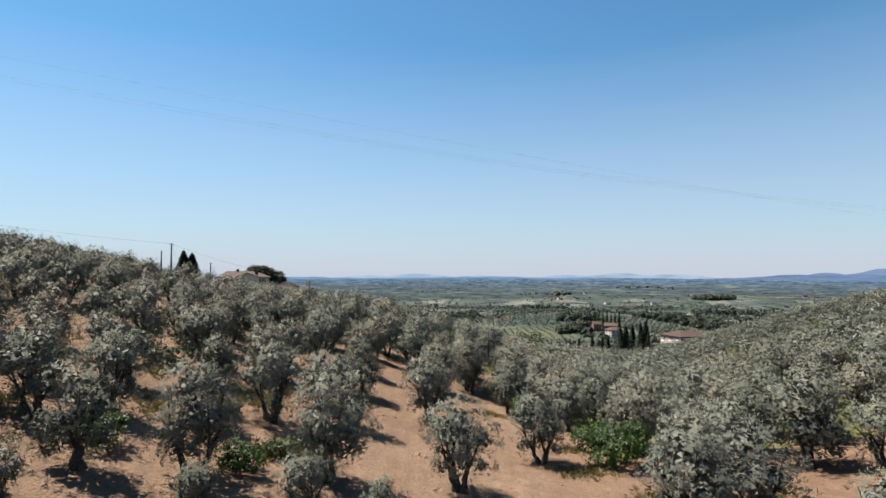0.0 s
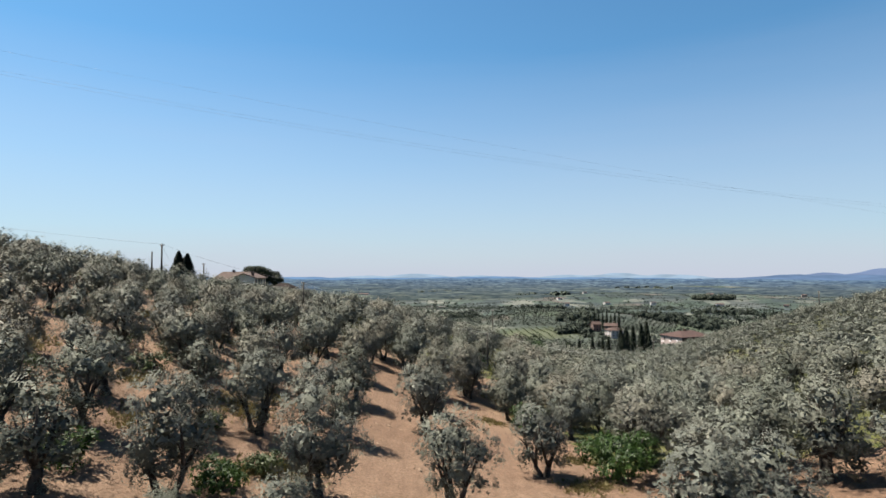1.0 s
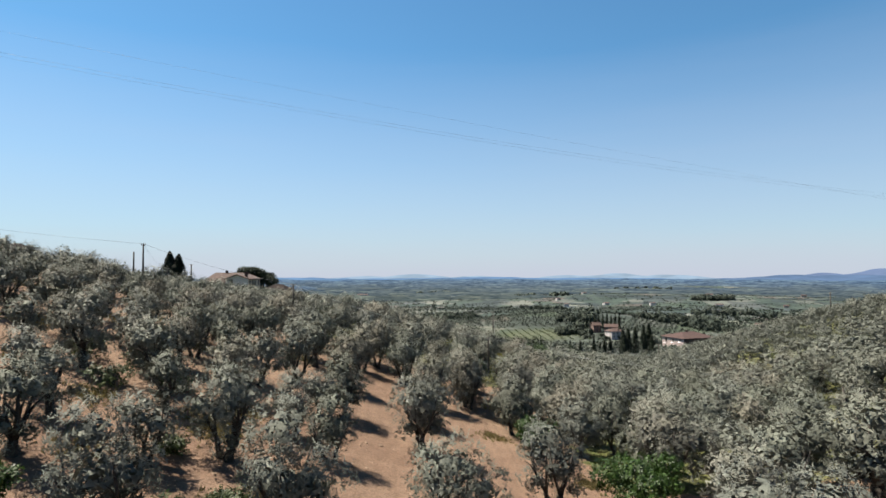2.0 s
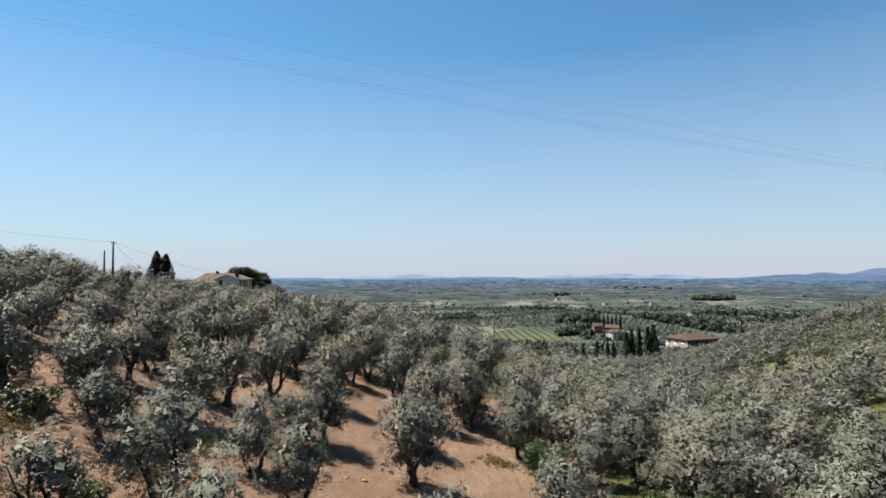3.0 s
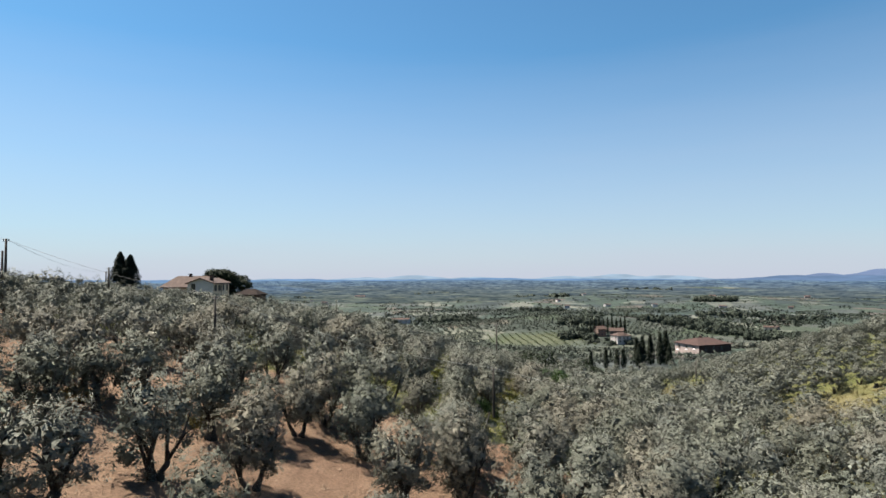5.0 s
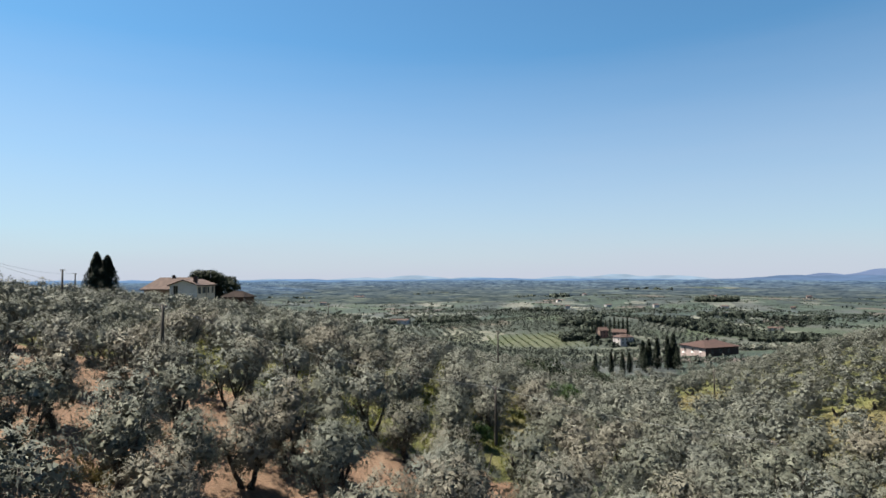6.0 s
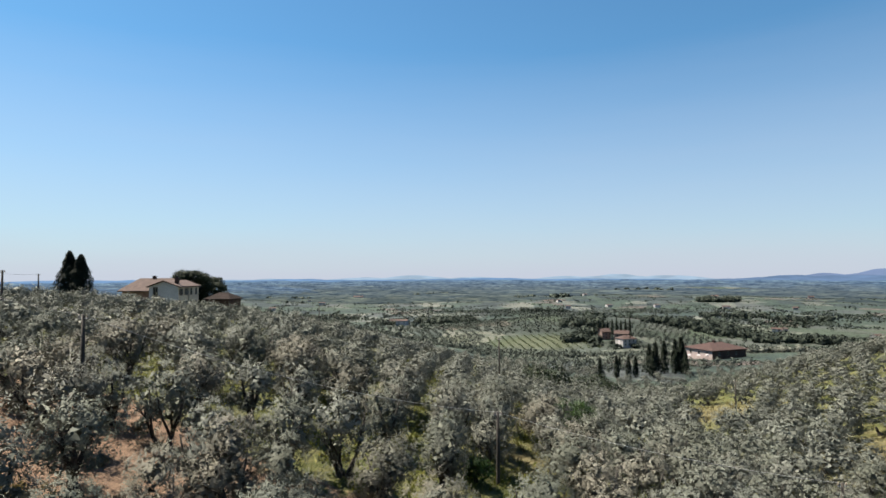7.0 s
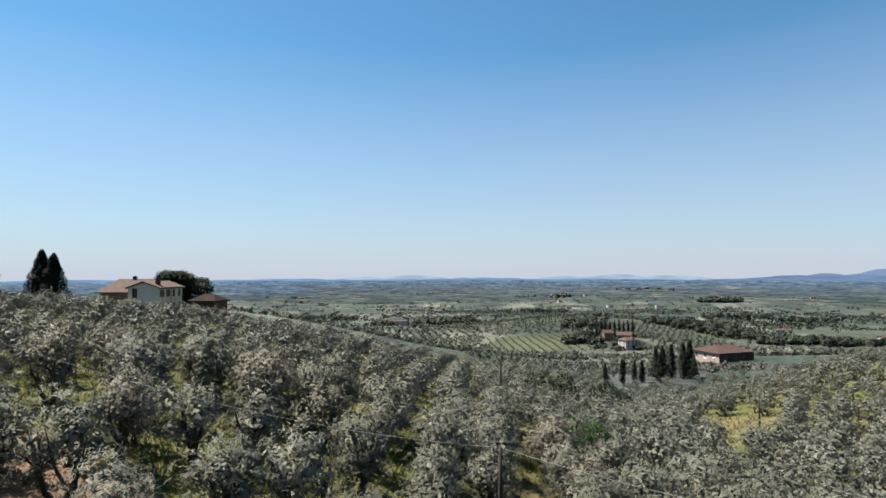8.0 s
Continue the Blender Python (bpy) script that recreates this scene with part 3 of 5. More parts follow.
TREES_C = [(-6.1, 77.6, 0.92), (-1.2, 85.4, 0.9), (2.8, 71.8, 0.92), (-16.0, 98.7, 0.9), (-13.0, 32.7, 0.75), (-5.8, 38.9, 0.78), (-13.6, 45.3, 0.85), (-8.2, 46.6, 0.66), (-12.8, 69.3, 0.9), (-20.7, 72.0, 0.9), (-18.3, 75.0, 0.9), (-1.0, 52.4, 0.68), (-9.3, 63.0, 0.75), (-7.2, 85.0, 0.95), (-18.5, 93.1, 0.95), (-21.0, 88.5, 0.95), (-19.2, 27.5, 0.85), (-17.3, 30.4, 0.85), (-15.3, 50.0, 0.8), (-18.3, 56.8, 0.8), (-16.4, 61.9, 0.85), (-17.5, 65.5, 0.85)]

# Gaps in the rows where the bare soil and grass lie open
GAPS = ((-17.4, 38.4), (-15.2, 34.8), (-15.1, 56.2), (-9.6, 30.1), (-10.8, 87.8), (-16.2, 68.2), (7.5, 80.5), (-13.4, 41.0), (27.5, 39.3), (28.7, 43.3), (-20.0, 39.9), (-6.3, 33.2), (8.3, 98.8), (36.4, 117.2), (40.2, 95.1), (-12.2, 90.8), (-15.0, 58.1), (36.0, 118.9), (-17.0, 40.0), (-14.8, 37.9), (-18.3, 69.5), (6.2, 83.4), (6.0, 78.2), (-18.4, 84.2), (36.6, 122.6), (7.5, 163.0), (6.8, 172.4), (7.1, 176.6), (-2.5, 135.7), (-7.6, 129.8), (-7.1, 133.9), (6.1, 81.8), (-18.0, 85.7), (36.4, 120.8), (7.3, 166.3), (-7.6, 128.3), (-7.8, 124.5), (-8.6, 131.5))

prng = random.Random(5)


def cam_gap(x, y):
    """Distance from the line along which the grove is overflown."""
    return math.hypot(x - 0.06 * min(max(y, 0), 52), y - min(max(y, 0), 66))


def open_spot(x, y):
    """Places in the grove with no tree: paths, tracks and the dry clearings."""
    for px, py, r in ((47, 144, 8.0), (45, 134, 5.0), (49, 101, 7), (54, 112, 4), (34, 80, 2), (9, 94, 2.5), (-62, 188, 24), (-73, 164, 7), (-60, 85, 9), (10, 40, 5), (10.8, 35.5, 6), (-14.7, 93.5, 2.7), (-6.2, 87, 2.7), (-14.8, 83.4, 1.9), (-11.1, 42.5, 2.1), (-12.2, 45, 1.7), (-21.6, 46.2, 1.9), (-12.2, 52.5, 1.9), (-9.2, 59.2, 1.9), (-16.6, 54.6, 1.7), (-16.4, 27, 2.0), (-13.2, 28.6, 1.9), (-12.8, 73.2, 2.0), (-13.8, 78.6, 1.9)):
        if math.hypot(x - px, y - py) < r:
            return True
    if y < 34 and -4 < x < 40 or any(math.hypot(x - px, y - py) < 1.5 for px, py in GAPS):
        return True
    for px, py, dx, dy, along, across in ((45.5, 137, 0.43, 0.9, 14, 6.8), (50, 93.5, 0.5, 0.87, 13, 5), (9.5, 92, 0.1, 0.99, 9, 1.9)):
        u, v = (x - px) * dx + (y - py) * dy, (x - px) * dy - (y - py) * dx
        if (u / along) ** 2 + (v / across) ** 2 < 1:
            return True
    return -6.2 < x < 9 + 0.05 * y and 22 < y < 72 and not (x > 8 and y > 48)


def grove_sites():
    sites = []
    for tree in TREES_A + TREES_B + TREES_C + [(-59.2, 79.0, 0.85), (-61.6, 80.4, 0.8)]:
        sites.append((tree[0], tree[1], tree[2]))
    taken = {}

    def key(x, y):
        return (int(x // 6), int(y // 6))

    for s in sites:
        taken.setdefault(key(s[0], s[1]), []).append(s)

    def free(x, y, gap):
        kx, ky = key(x, y)
        for i in (-1, 0, 1):
            for j in (-1, 0, 1):
                for s in taken.get((kx + i, ky + j), ()):
                    if math.hypot(s[0] - x, s[1] - y) < gap:
                        return False
        return True

    fill = []

    def size(x, y):
        """The old trees of the tilled hill are small; those down the slope and beyond the soil are larger."""
        s = 0.81 + 0.18 * max(min(max(x / 10, 0), 1), min(max((y - 78) / 14, 0), 1))
        if y > 102 and x < 22:
            s *= 0.84
        elif x > 42 and y > 80:
            s *= 0.92 if x < 56 else 0.7
        if y > 118 and x < -22:
            s *= 0.8
        elif x < -24 and y > 45:
            s *= 0.9
        return s * (0.76 if y > 186 else 1.0)

    def add(x, y, gap):
        vary = prng.uniform(0.84, 1.14)
        if open_spot(x, y) or not free(x, y, gap):
            return
        s = (x, y, size(x, y) * vary)
        taken.setdefault(key(x, y), []).append(s)
        fill.append(s)

    for iy in range(-2, 66):
        for ix in range(-62, 64):
            x = ix * 4.5 + prng.uniform(-0.9, 0.9) + 0.05 * iy * 4.6
            y = 20 + iy * 4.6 + prng.uniform(-0.9, 0.9) + 0.1 * ix
            skip = prng.random()
            edge = min(max(245 - 1.6 * (x + 10), 188), 262)
            if y < 22 or abs(x) > 7 + 0.77 * y or y > 330 or (x < -42 and y > 205) or (y > edge and (x < -10 or y > 250 or (x > 58 and y > 224) or skip < 0.3)):
                continue
            if 68 < x < 90 and 226 < y < 247 or math.hypot(x - 130, y - 317) < 19 or skip < 0.03:
                continue
            add(x, y, 4.3 if -15 < x < 4 and y < 84 else 3.3 if x < 4 and y < 84 else 3.6 if x < 42 else 3.4)
    # closer planting where the crowns touch
    for _ in range(12000):
        x, y = prng.uniform(-75, 100), prng.uniform(24, 150)
        if abs(x) < 7 + 0.77 * y:
            add(x, y, 4.2 if -15 < x < 4 and y < 84 else 2.9 if x < 4 and y < 84 else 3.3 if x < 8 and y < 104 else 3.7 if x < 42 else 3.4 if x < 56 else 3.0)
    return sites, fill


def breadth(x, y):
    """The trees down the slope spread wider than those of the tilled hill."""
    return 1.06 + 0.16 * min(max(max(x / 14, (y - 80) / 25), 0), 1) + 0.14 * min(max((x - 36) / 10, 0), 1)


def plant_olive(x, y, s, meshes, pick, turn):
    w = s * breadth(x, y)
    trunk, crown = meshes[pick % len(meshes)]
    root = thing("olive_tree", "olive tree with gnarled trunk and silvery grey-green crown on the slope", "olive tree",
                 Matrix.LocRotScale((x, y, put_on(x, y)), Euler((0, 0, turn)), (w, w, s)), "olive trees of the grove")
    under("trunk", trunk, root)
    under("crown", crown, root)


def plant_grove():
    sites, fill = grove_sites()
    every = sorted(sites + fill, key=lambda s: cam_gap(s[0], s[1]))
    far = []
    for i, (x, y, s) in enumerate(every):
        turn = prng.uniform(0, 6.28)
        if i < 44:
            plant_olive(x, y, s, NEAR_MESH, i * 5 + int(abs(x) * 3), turn)
        elif i < 262:
            plant_olive(x, y, s, MID_MESH, i * 5 + int(abs(x) * 3), turn)
        else:
            far.append((x, y, s, turn, i))
    crowns, trunks, soft = [], [], []
    for x, y, s, turn, i in far:
        w, q, nm = (OLIVES_BACK if i < 700 else OLIVES_FAR)[i % 6]
        wide = s * breadth(x, y)
        c, sn = math.cos(turn) * wide, math.sin(turn) * wide
        rot = np.array([[c, -sn, 0], [sn, c, 0], [0, 0, s]])
        z = put_on(x, y)
        crowns.append(q @ rot.T + np.array([x, y, z]))
        soft.append(nm @ rot.T / s)
        m = Matrix.LocRotScale((x, y, z), Euler((0, 0, turn)), (wide, wide, s))
        trunks.append(([m @ Vector(v) for v in w[0]], w[1]))
    tagged(new("olive_grove_crowns", leaf_mesh("olive_grove_crowns", np.concatenate(crowns), OLIVE, 3, np.concatenate(soft))), "silvery olive crowns covering the farther slopes", "olive grove", "", "stuff")
    tagged(new("olive_grove_trunks", mesh_of("olive_grove_trunks", *joined(trunks), BARK)), "dark olive trunks on the farther slopes", "olive grove", "", "stuff")


plant_grove()


# ---- other plants ----
def leafy(name, seed, centres, radii, twigs, leaves, length, width, material, squash=0.85, up=0.3, reach=0.25):
    rng = np.random.default_rng(seed)
    p, d = lobe_points(rng, np.array(centres, float), np.array(radii, float), twigs, squash)
    return leaf_mesh(name, sprays(rng, p, d, leaves, length, width, reach, up), material)


def cypress_mesh(seed, twigs, size, taper=2.0, girth=1.0):
    """Crown of a cypress: a tight uneven spindle, 1 m wide at most per 4 m of height, made for a height of 10 m."""
    rng = np.random.default_rng(seed)
    n = twigs
    h = rng.random(n) ** 0.85
    a = rng.uniform(0, 6.283, n)
    ridges = 1 + 0.17 * np.sin(3 * a + 6 * h + seed) + 0.12 * np.sin(5 * a - 17 * h) + 0.1 * np.sin(2 * a + 31 * h)
    r = 1.15 * girth * np.minimum(1, 0.75 + 1.6 * h) * ((1.0 - np.power(h, taper)) if taper > 1 else np.power(1 - h, 0.68)) * ridges * rng.uniform(0.7, 1.03, n)
    p = np.stack([np.cos(a) * r, np.sin(a) * r, 0.25 + 9.5 * h], 1)
    out = np.stack([np.cos(a), np.sin(a), 0.25 + 0 * a], 1)
    return leaf_mesh("crown", sprays(rng, p, out, 3, size, size * 0.5, size * 0.7, 1.1), CYPRESS)


CYP_FINE = [cypress_mesh(i, 8000, 0.25, 1.0, 2.3) for i in (1, 2)]
CYP_FAR = [cypress_mesh(i, 1300, 0.36) for i in (3, 4, 5)]
CYP_TRUNK = mesh_of("trunk", *tube([(0, 0, -0.4), (0.02, 0, 1), (0, 0.03, 5), (0, 0, 9.3)], [0.24, 0.19, 0.12, 0.02], 7), BARK, True)


def plant_cypress(x, y, tall, wide, k, meshes, label, group="", top=None):
    tall = tall if top is None else top - put_on(x, y)
    s = tall / 10
    root = thing("cypress_tree", label, "cypress tree", Matrix.LocRotScale((x, y, put_on(x, y)), Euler((0, 0, k * 1.7)), (s * wide, s * wide, s)), group)
    under("trunk", CYP_TRUNK, root)
    under("crown", meshes[k % len(meshes)], root)


plant_cypress(-73.0, 163.6, 10.9, 1.0, 0, CYP_FINE, "tall dark cypress with a ragged tip on the hilltop", "cypresses on the hilltop", 18.1)
plant_cypress(-70.4, 163.2, 10.2, 1.0, 1, CYP_FINE, "dark broad cypress close beside a taller one", "cypresses on the hilltop", 17.4)


def shrub(x, y, r, h, seed, material=BUSH, label="bright green leafy shrub among the olive trees", category="shrub", twigs=1100, leaf=0.17):
    pr = random.Random(seed)
    cen, rad = [(0, 0, h * 0.45)], [r * 0.6]
    for k in range(9):
        a = 6.283 * k / 9 + pr.uniform(-0.3, 0.3)
        d = r * pr.uniform(0.4, 0.72)
        cen.append((math.cos(a) * d, math.sin(a) * d, h * pr.uniform(0.22, 0.72)))
        rad.append(r * pr.uniform(0.3, 0.48))
    root = thing("shrub", label, category, Matrix.Translation((x, y, put_on(x, y))))
    stems = [tube([(0.06 * k, 0.02, -0.3), (0.1 * k, 0.05, h * 0.3), (0.3 * k, 0.1 * k, h * 0.65)], [0.07, 0.05, 0.015], 5) for k in (-1, 0.2, 1)]
    under("stem", mesh_of("stem", *joined(stems), BARK), root)
    under("crown", leafy("crown", seed, cen, rad, twigs, 5, leaf, leaf * 0.6, material), root)


shrub(11.4, 39.6, 2.5, 3.0, 11, label="dense bright green shrub at the edge of the tilled soil", twigs=2000)
shrub(12.6, 72.5, 2.0, 3.2, 12)
shrub(7.5, 52.0, 1.6, 2.6, 13)
shrub(15.8, 104.0, 2.9, 5.0, 14, twigs=1500)
shrub(33.5, 160.0, 4.0, 7.2, 15, PINE, "dark green broadleaf tree above the olive crowns", "tree", 900, 0.4)
shrub(22.5, 153.0, 5.2, 6.6, 16, PINE, "wide dark green holm oak among the olive trees", "tree", 900, 0.4)
shrub(-15.5, 26.5, 1.3, 1.2, 17, label="low green weeds and suckers round an olive trunk", twigs=500)
shrub(-9.4, 27.6, 1.2, 1.1, 18, label="low green weeds and suckers round an olive trunk", twigs=500)
shrub(5.0, 84.0, 1.1, 2.0, 19, twigs=500)
for k, (x, y, r, h) in enumerate(((-19.0, 40.8, 1.5, 1.1), (-16.6, 43.4, 1.1, 0.9), (-22.5, 44.1, 1.3, 1.2), (-19.8, 46.5, 1.4, 0.9), (-8.3, 30.5, 0.9, 0.8), (-20.5, 55.0, 1.3, 1.1), (-15.6, 49.5, 1.0, 0.8), (-23.0, 34.0, 1.2, 1.0), (-12.6, 34.5, 0.8, 0.7))):
    shrub(x, y, r, h, 70 + k, VINE, "low tangle of dark brambles and weeds under the olive trees", "brambles", 420, 0.14)


def stone_pine(x, y, top, r, seed, label):
    pr = random.Random(seed)
    tall = top - put_on(x, y)
    root = thing("stone_pine", label, "pine tree", Matrix.Translation((x, y, put_on(x, y))))
    fork = Vector((0.2, 0.1, tall * 0.5))
    wood = [tube([(0, 0, -0.4), (0.05, 0, tall * 0.25), fork], [0.34, 0.27, 0.22], 8)]
    cen, rad = [], []
    for k in range(8):
        a = 6.283 * k / 8 + pr.uniform(-0.3, 0.3)
        d = r * pr.uniform(0.35, 0.75)
        tip = Vector((math.cos(a) * d, math.sin(a) * d, tall * pr.uniform(0.7, 0.85)))
        wood.append(tube([fork, (fork + tip) / 2 - Vector((0, 0, 0.2)), tip], [0.14, 0.09, 0.03], 5))
        cen.append(tip)
        rad.append(r * pr.uniform(0.28, 0.42))
        cen.append(tip + Vector((pr.uniform(-1, 1), pr.uniform(-1, 1), -tall * pr.uniform(0.15, 0.4))))
        rad.append(r * pr.uniform(0.25, 0.35))
    cen.append((0, 0, tall * 0.82))
    rad.append(r * 0.42)
    under("trunk", mesh_of("trunk", *joined(wood), BARK, True), root)
    under("crown", leafy("crown", seed, [tuple(c) for c in cen], rad, 3400, 4, 0.42, 0.24, PINE, 0.75, 0.4), root)


stone_pine(-60.8, 193.5, 14.5, 5.6, 21, "dark rounded pine crown rising behind the farmhouse")
stone_pine(-56.6, 195.0, 12.9, 5.0, 22, "dark pine beside a taller pine behind the farmhouse")


# ---- houses ----
def gable_roof(bm, x0, x1, y0, y1, eave, ridge, along="x", hip=0.0, over=0.45, thick=0.2):
    """A tiled roof slab over a plan, ridged along x or y; hip: how far the ridge ends draw in."""
    x0, x1, y0, y1 = x0 - over, x1 + over, y0 - over, y1 + over
    drop = (ridge - eave) * over / ((min(x1 - x0, y1 - y0)) / 2)
    e = eave - drop
    if along == "x":
        ym = (y0 + y1) / 2
        c = [(x0, y0, e), (x1, y0, e), (x1, y1, e), (x0, y1, e), (x0 + hip, ym, ridge), (x1 - hip, ym, ridge)]
        f = [(0, 1, 5, 4), (2, 3, 4, 5)] + ([(3, 0, 4), (1, 2, 5)] if hip else [])
    else:
        xm = (x0 + x1) / 2
        c = [(x0, y0, e), (x1, y0, e), (x1, y1, e), (x0, y1, e), (xm, y0 + hip, ridge), (xm, y1 - hip, ridge)]
        f = [(1, 2, 5, 4), (3, 0, 4, 5)] + ([(0, 1, 4), (2, 3, 5)] if hip else [])
    top = [bm.verts.new(p) for p in c]
    low = [bm.verts.new((p[0], p[1], p[2] - thick)) for p in c]
    seen = {}
    for q in f:
        bm.faces.new([top[i] for i in q])
        bm.faces.new([low[i] for i in reversed(q)])
        for i, j in zip(q, q[1:] + q[:1]):
            seen[(i, j)] = 1
    for i, j in list(seen):
        if (j, i) not in seen:
            bm.faces.new([top[j], top[i], low[i], low[j]])
    return bm


def gable_wall(bm, x0, x1, y0, y1, eave, ridge, along="x", hip=0.0, deep=1.5):
    """The walls under such a roof, with pointed ends where it has no hips."""
    pts = [(x0, y0), (x1, y0), (x1, y1), (x0, y1)]
    lo = [bm.verts.new((x, y, -deep)) for x, y in pts]
    hi = [bm.verts.new((x, y, eave)) for x, y in pts]
    for i in range(4):
        j = (i + 1) % 4
        bm.faces.new([lo[i], lo[j], hi[j], hi[i]])
    if not hip:
        if along == "x":
            ends = [(hi[3], hi[0], x0, (y0 + y1) / 2), (hi[1], hi[2], x1, (y0 + y1) / 2)]
        else:
            ends = [(hi[0], hi[1], (x0 + x1) / 2, y0), (hi[2], hi[3], (x0 + x1) / 2, y1)]
        for a, b, x, y in ends:
            bm.faces.new([a, b, bm.verts.new((x, y, ridge - 0.12))])
    return bm


def add_window(parent, x, y, z, w, h, face, shutters=True, frame_mat=TRIM):
    """A window on a wall that looks to -y ('s'), +x ('e'), -x ('w') with frame, pane, sill and shutters."""
    turn = {"s": 0, "e": 90, "w": -90, "n": 180}[face]
    m = pose(x, y, z, 0, 0, turn)
    root = new("window", None)
    root.parent, root.matrix_basis = parent, m
    b = bmesh.new()
    t = 0.1
    for q in ((-w / 2 - t, -w / 2, -h / 2 - t, h / 2 + t), (w / 2, w / 2 + t, -h / 2 - t, h / 2 + t), (-w / 2, w / 2, h / 2, h / 2 + t), (-w / 2, w / 2, -h / 2 - t, -h / 2), (-0.03, 0.03, -h / 2, h / 2)):
        box(b, q[0], q[1], -0.07, 0.02, q[2], q[3])
    part("frame", b, frame_mat, root)
    part("pane", box(bmesh.new(), -w / 2, w / 2, -0.025, 0.01, -h / 2, h / 2), PANE, root)
    part("sill", box(bmesh.new(), -w / 2 - 0.18, w / 2 + 0.18, -0.16, 0.02, -h / 2 - t - 0.08, -h / 2 - t), TRIM, root)
    if shutters:
        for s in (-1, 1):
            a = s * (w / 2 + t + 0.02)
            part("shutter", box(bmesh.new(), min(a, a + s * w * 0.5), max(a, a + s * w * 0.5), -0.06, -0.005, -h / 2, h / 2), SHUTTER, root)


def chimney(parent, x, y, z, h, w=0.55):
    b = bmesh.new()
    box(b, x - w / 2, x + w / 2, y - w / 2, y + w / 2, z - 1.2, z + h)
    c = part("chimney", b, WALL_RED, parent)
    b = bmesh.new()
    box(b, x - w * 0.75, x + w * 0.75, y - w * 0.75, y + w * 0.75, z + h, z + h + 0.14)
    box(b, x - w * 0.4, x + w * 0.4, y - w * 0.4, y + w * 0.4, z + h + 0.14, z + h + 0.34)
    part("chimney_cap", b, TILE, c)


def farmhouse():
    z = put_on(-58, 178)
    root = thing("farmhouse", "two-storey farmhouse with pale and cream walls under a clay tile roof", "house", pose(-54.6, 172.2, z, 0, 0, 1.5))
    e, r = 10.75 - z, 11.95 - z
    # front wing with the gable towards the valley
    part("wall", gable_wall(bmesh.new(), -6.3, 0, 0, 11.5, e, r, "y"), WALL_WHITE, root, "pale grey-white rendered gable wing")
    b = bmesh.new()
    box(b, 0.004, 0.05, 0.05, 11.45, -1.0, e - 0.05)
    part("side_wall", b, WALL_CREAM, root, "cream rendered side wall")
    part("roof", gable_roof(bmesh.new(), -6.3, 0.05, 0, 11.5, e, r, "y"), TILE, root)
    # lower and longer wing behind
    part("back_wall", gable_wall(bmesh.new(), -13.6, -6.25, 3.0, 12.0, e - 0.9, r + 0.35, "x", 2.5), WALL_OCHRE, root, "weathered ochre wall of the hipped wing")
    part("back_roof", gable_roof(bmesh.new(), -13.9, -1.5, 2.6, 12.0, e - 0.9, r + 0.45, "x", 2.6), TILE, root)
    part("fascia", box(bmesh.new(), -13.6, -6.3, 2.62, 2.72, e - 1.15, e - 0.95), SHUTTER, root)
    for y in (1.4, 4.2, 6.9, 9.8):
        add_window(root, 0.05, y, e - 1.35, 0.85, 1.35, "e", y < 5)
        add_window(root, 0.05, y + 0.2, e - 4.2, 0.85, 1.3, "e", False)
    add_window(root, -4.9, 0, e - 1.3, 0.9, 1.9, "s", False)
    part("drainpipe", box(bmesh.new(), 0.06, 0.16, 5.5, 5.6, 0, e - 0.1), SHUTTER, root)
    part("gutter", box(bmesh.new(), 0.42, 0.54, -0.4, 11.9, e - 0.42, e - 0.3), SHUTTER, root)
    chimney(root, -1.2, 2.2, r - 0.4, 0.75, 0.75)
    chimney(root, -8.5, 7.4, r + 0.3, 0.4, 0.6)


farmhouse()


def shed(name, label, x, y, turn, lx, ly, eave, ridge, wall, roof, hip=0.0):
    root = thing(name, label, "outbuilding", pose(x, y, put_on(x, y), 0, 0, turn))
    part("wall", gable_wall(bmesh.new(), -lx / 2, lx / 2, -ly / 2, ly / 2, eave, ridge, "x", hip), wall, root)
    part("roof", gable_roof(bmesh.new(), -lx / 2, lx / 2, -ly / 2, ly / 2, eave, ridge, "x", hip), roof, root)
    part("door", box(bmesh.new(), -0.9, 0.9, -ly / 2 - 0.06, -ly / 2 + 0.02, 0, 2.2), SHUTTER, root)
    return root


shed("brick_outbuilding", "low dark brick outbuilding with an old tile roof by the farmhouse", -49.9, 186.5, -8, 5.8, 6.0, 7.5 - put_on(-49.6, 186.5), 8.8 - put_on(-49.6, 186.5), WALL_RED, TILE_OLD, 2.2)


def hill_house():
    x, y = -59.4, 85.5
    z = put_on(x, y)
    root = thing("hilltop_house", "house behind the olive crowns with a dark hipped tile roof", "house", pose(x, y, z, 0, 0, 4))
    part("wall", gable_wall(bmesh.new(), -2.8, 4.2, -4, 4, 14.4 - z, 16.3 - z, "x", 3), WALL_CREAM, root)
    part("roof", gable_roof(bmesh.new(), -2.8, 4.2, -4, 4, 14.4 - z, 16.35 - z, "x", 2.2), TILE_OLD, root)
    add_window(root, 2.5, -4, 2.6, 0.9, 1.3, "s")
    add_window(root, -2.0, -4, 2.6, 0.9, 1.3, "s")
    chimney(root, -1.2, 0.5, 16.1 - z, 0.4, 0.5)


hill_house()


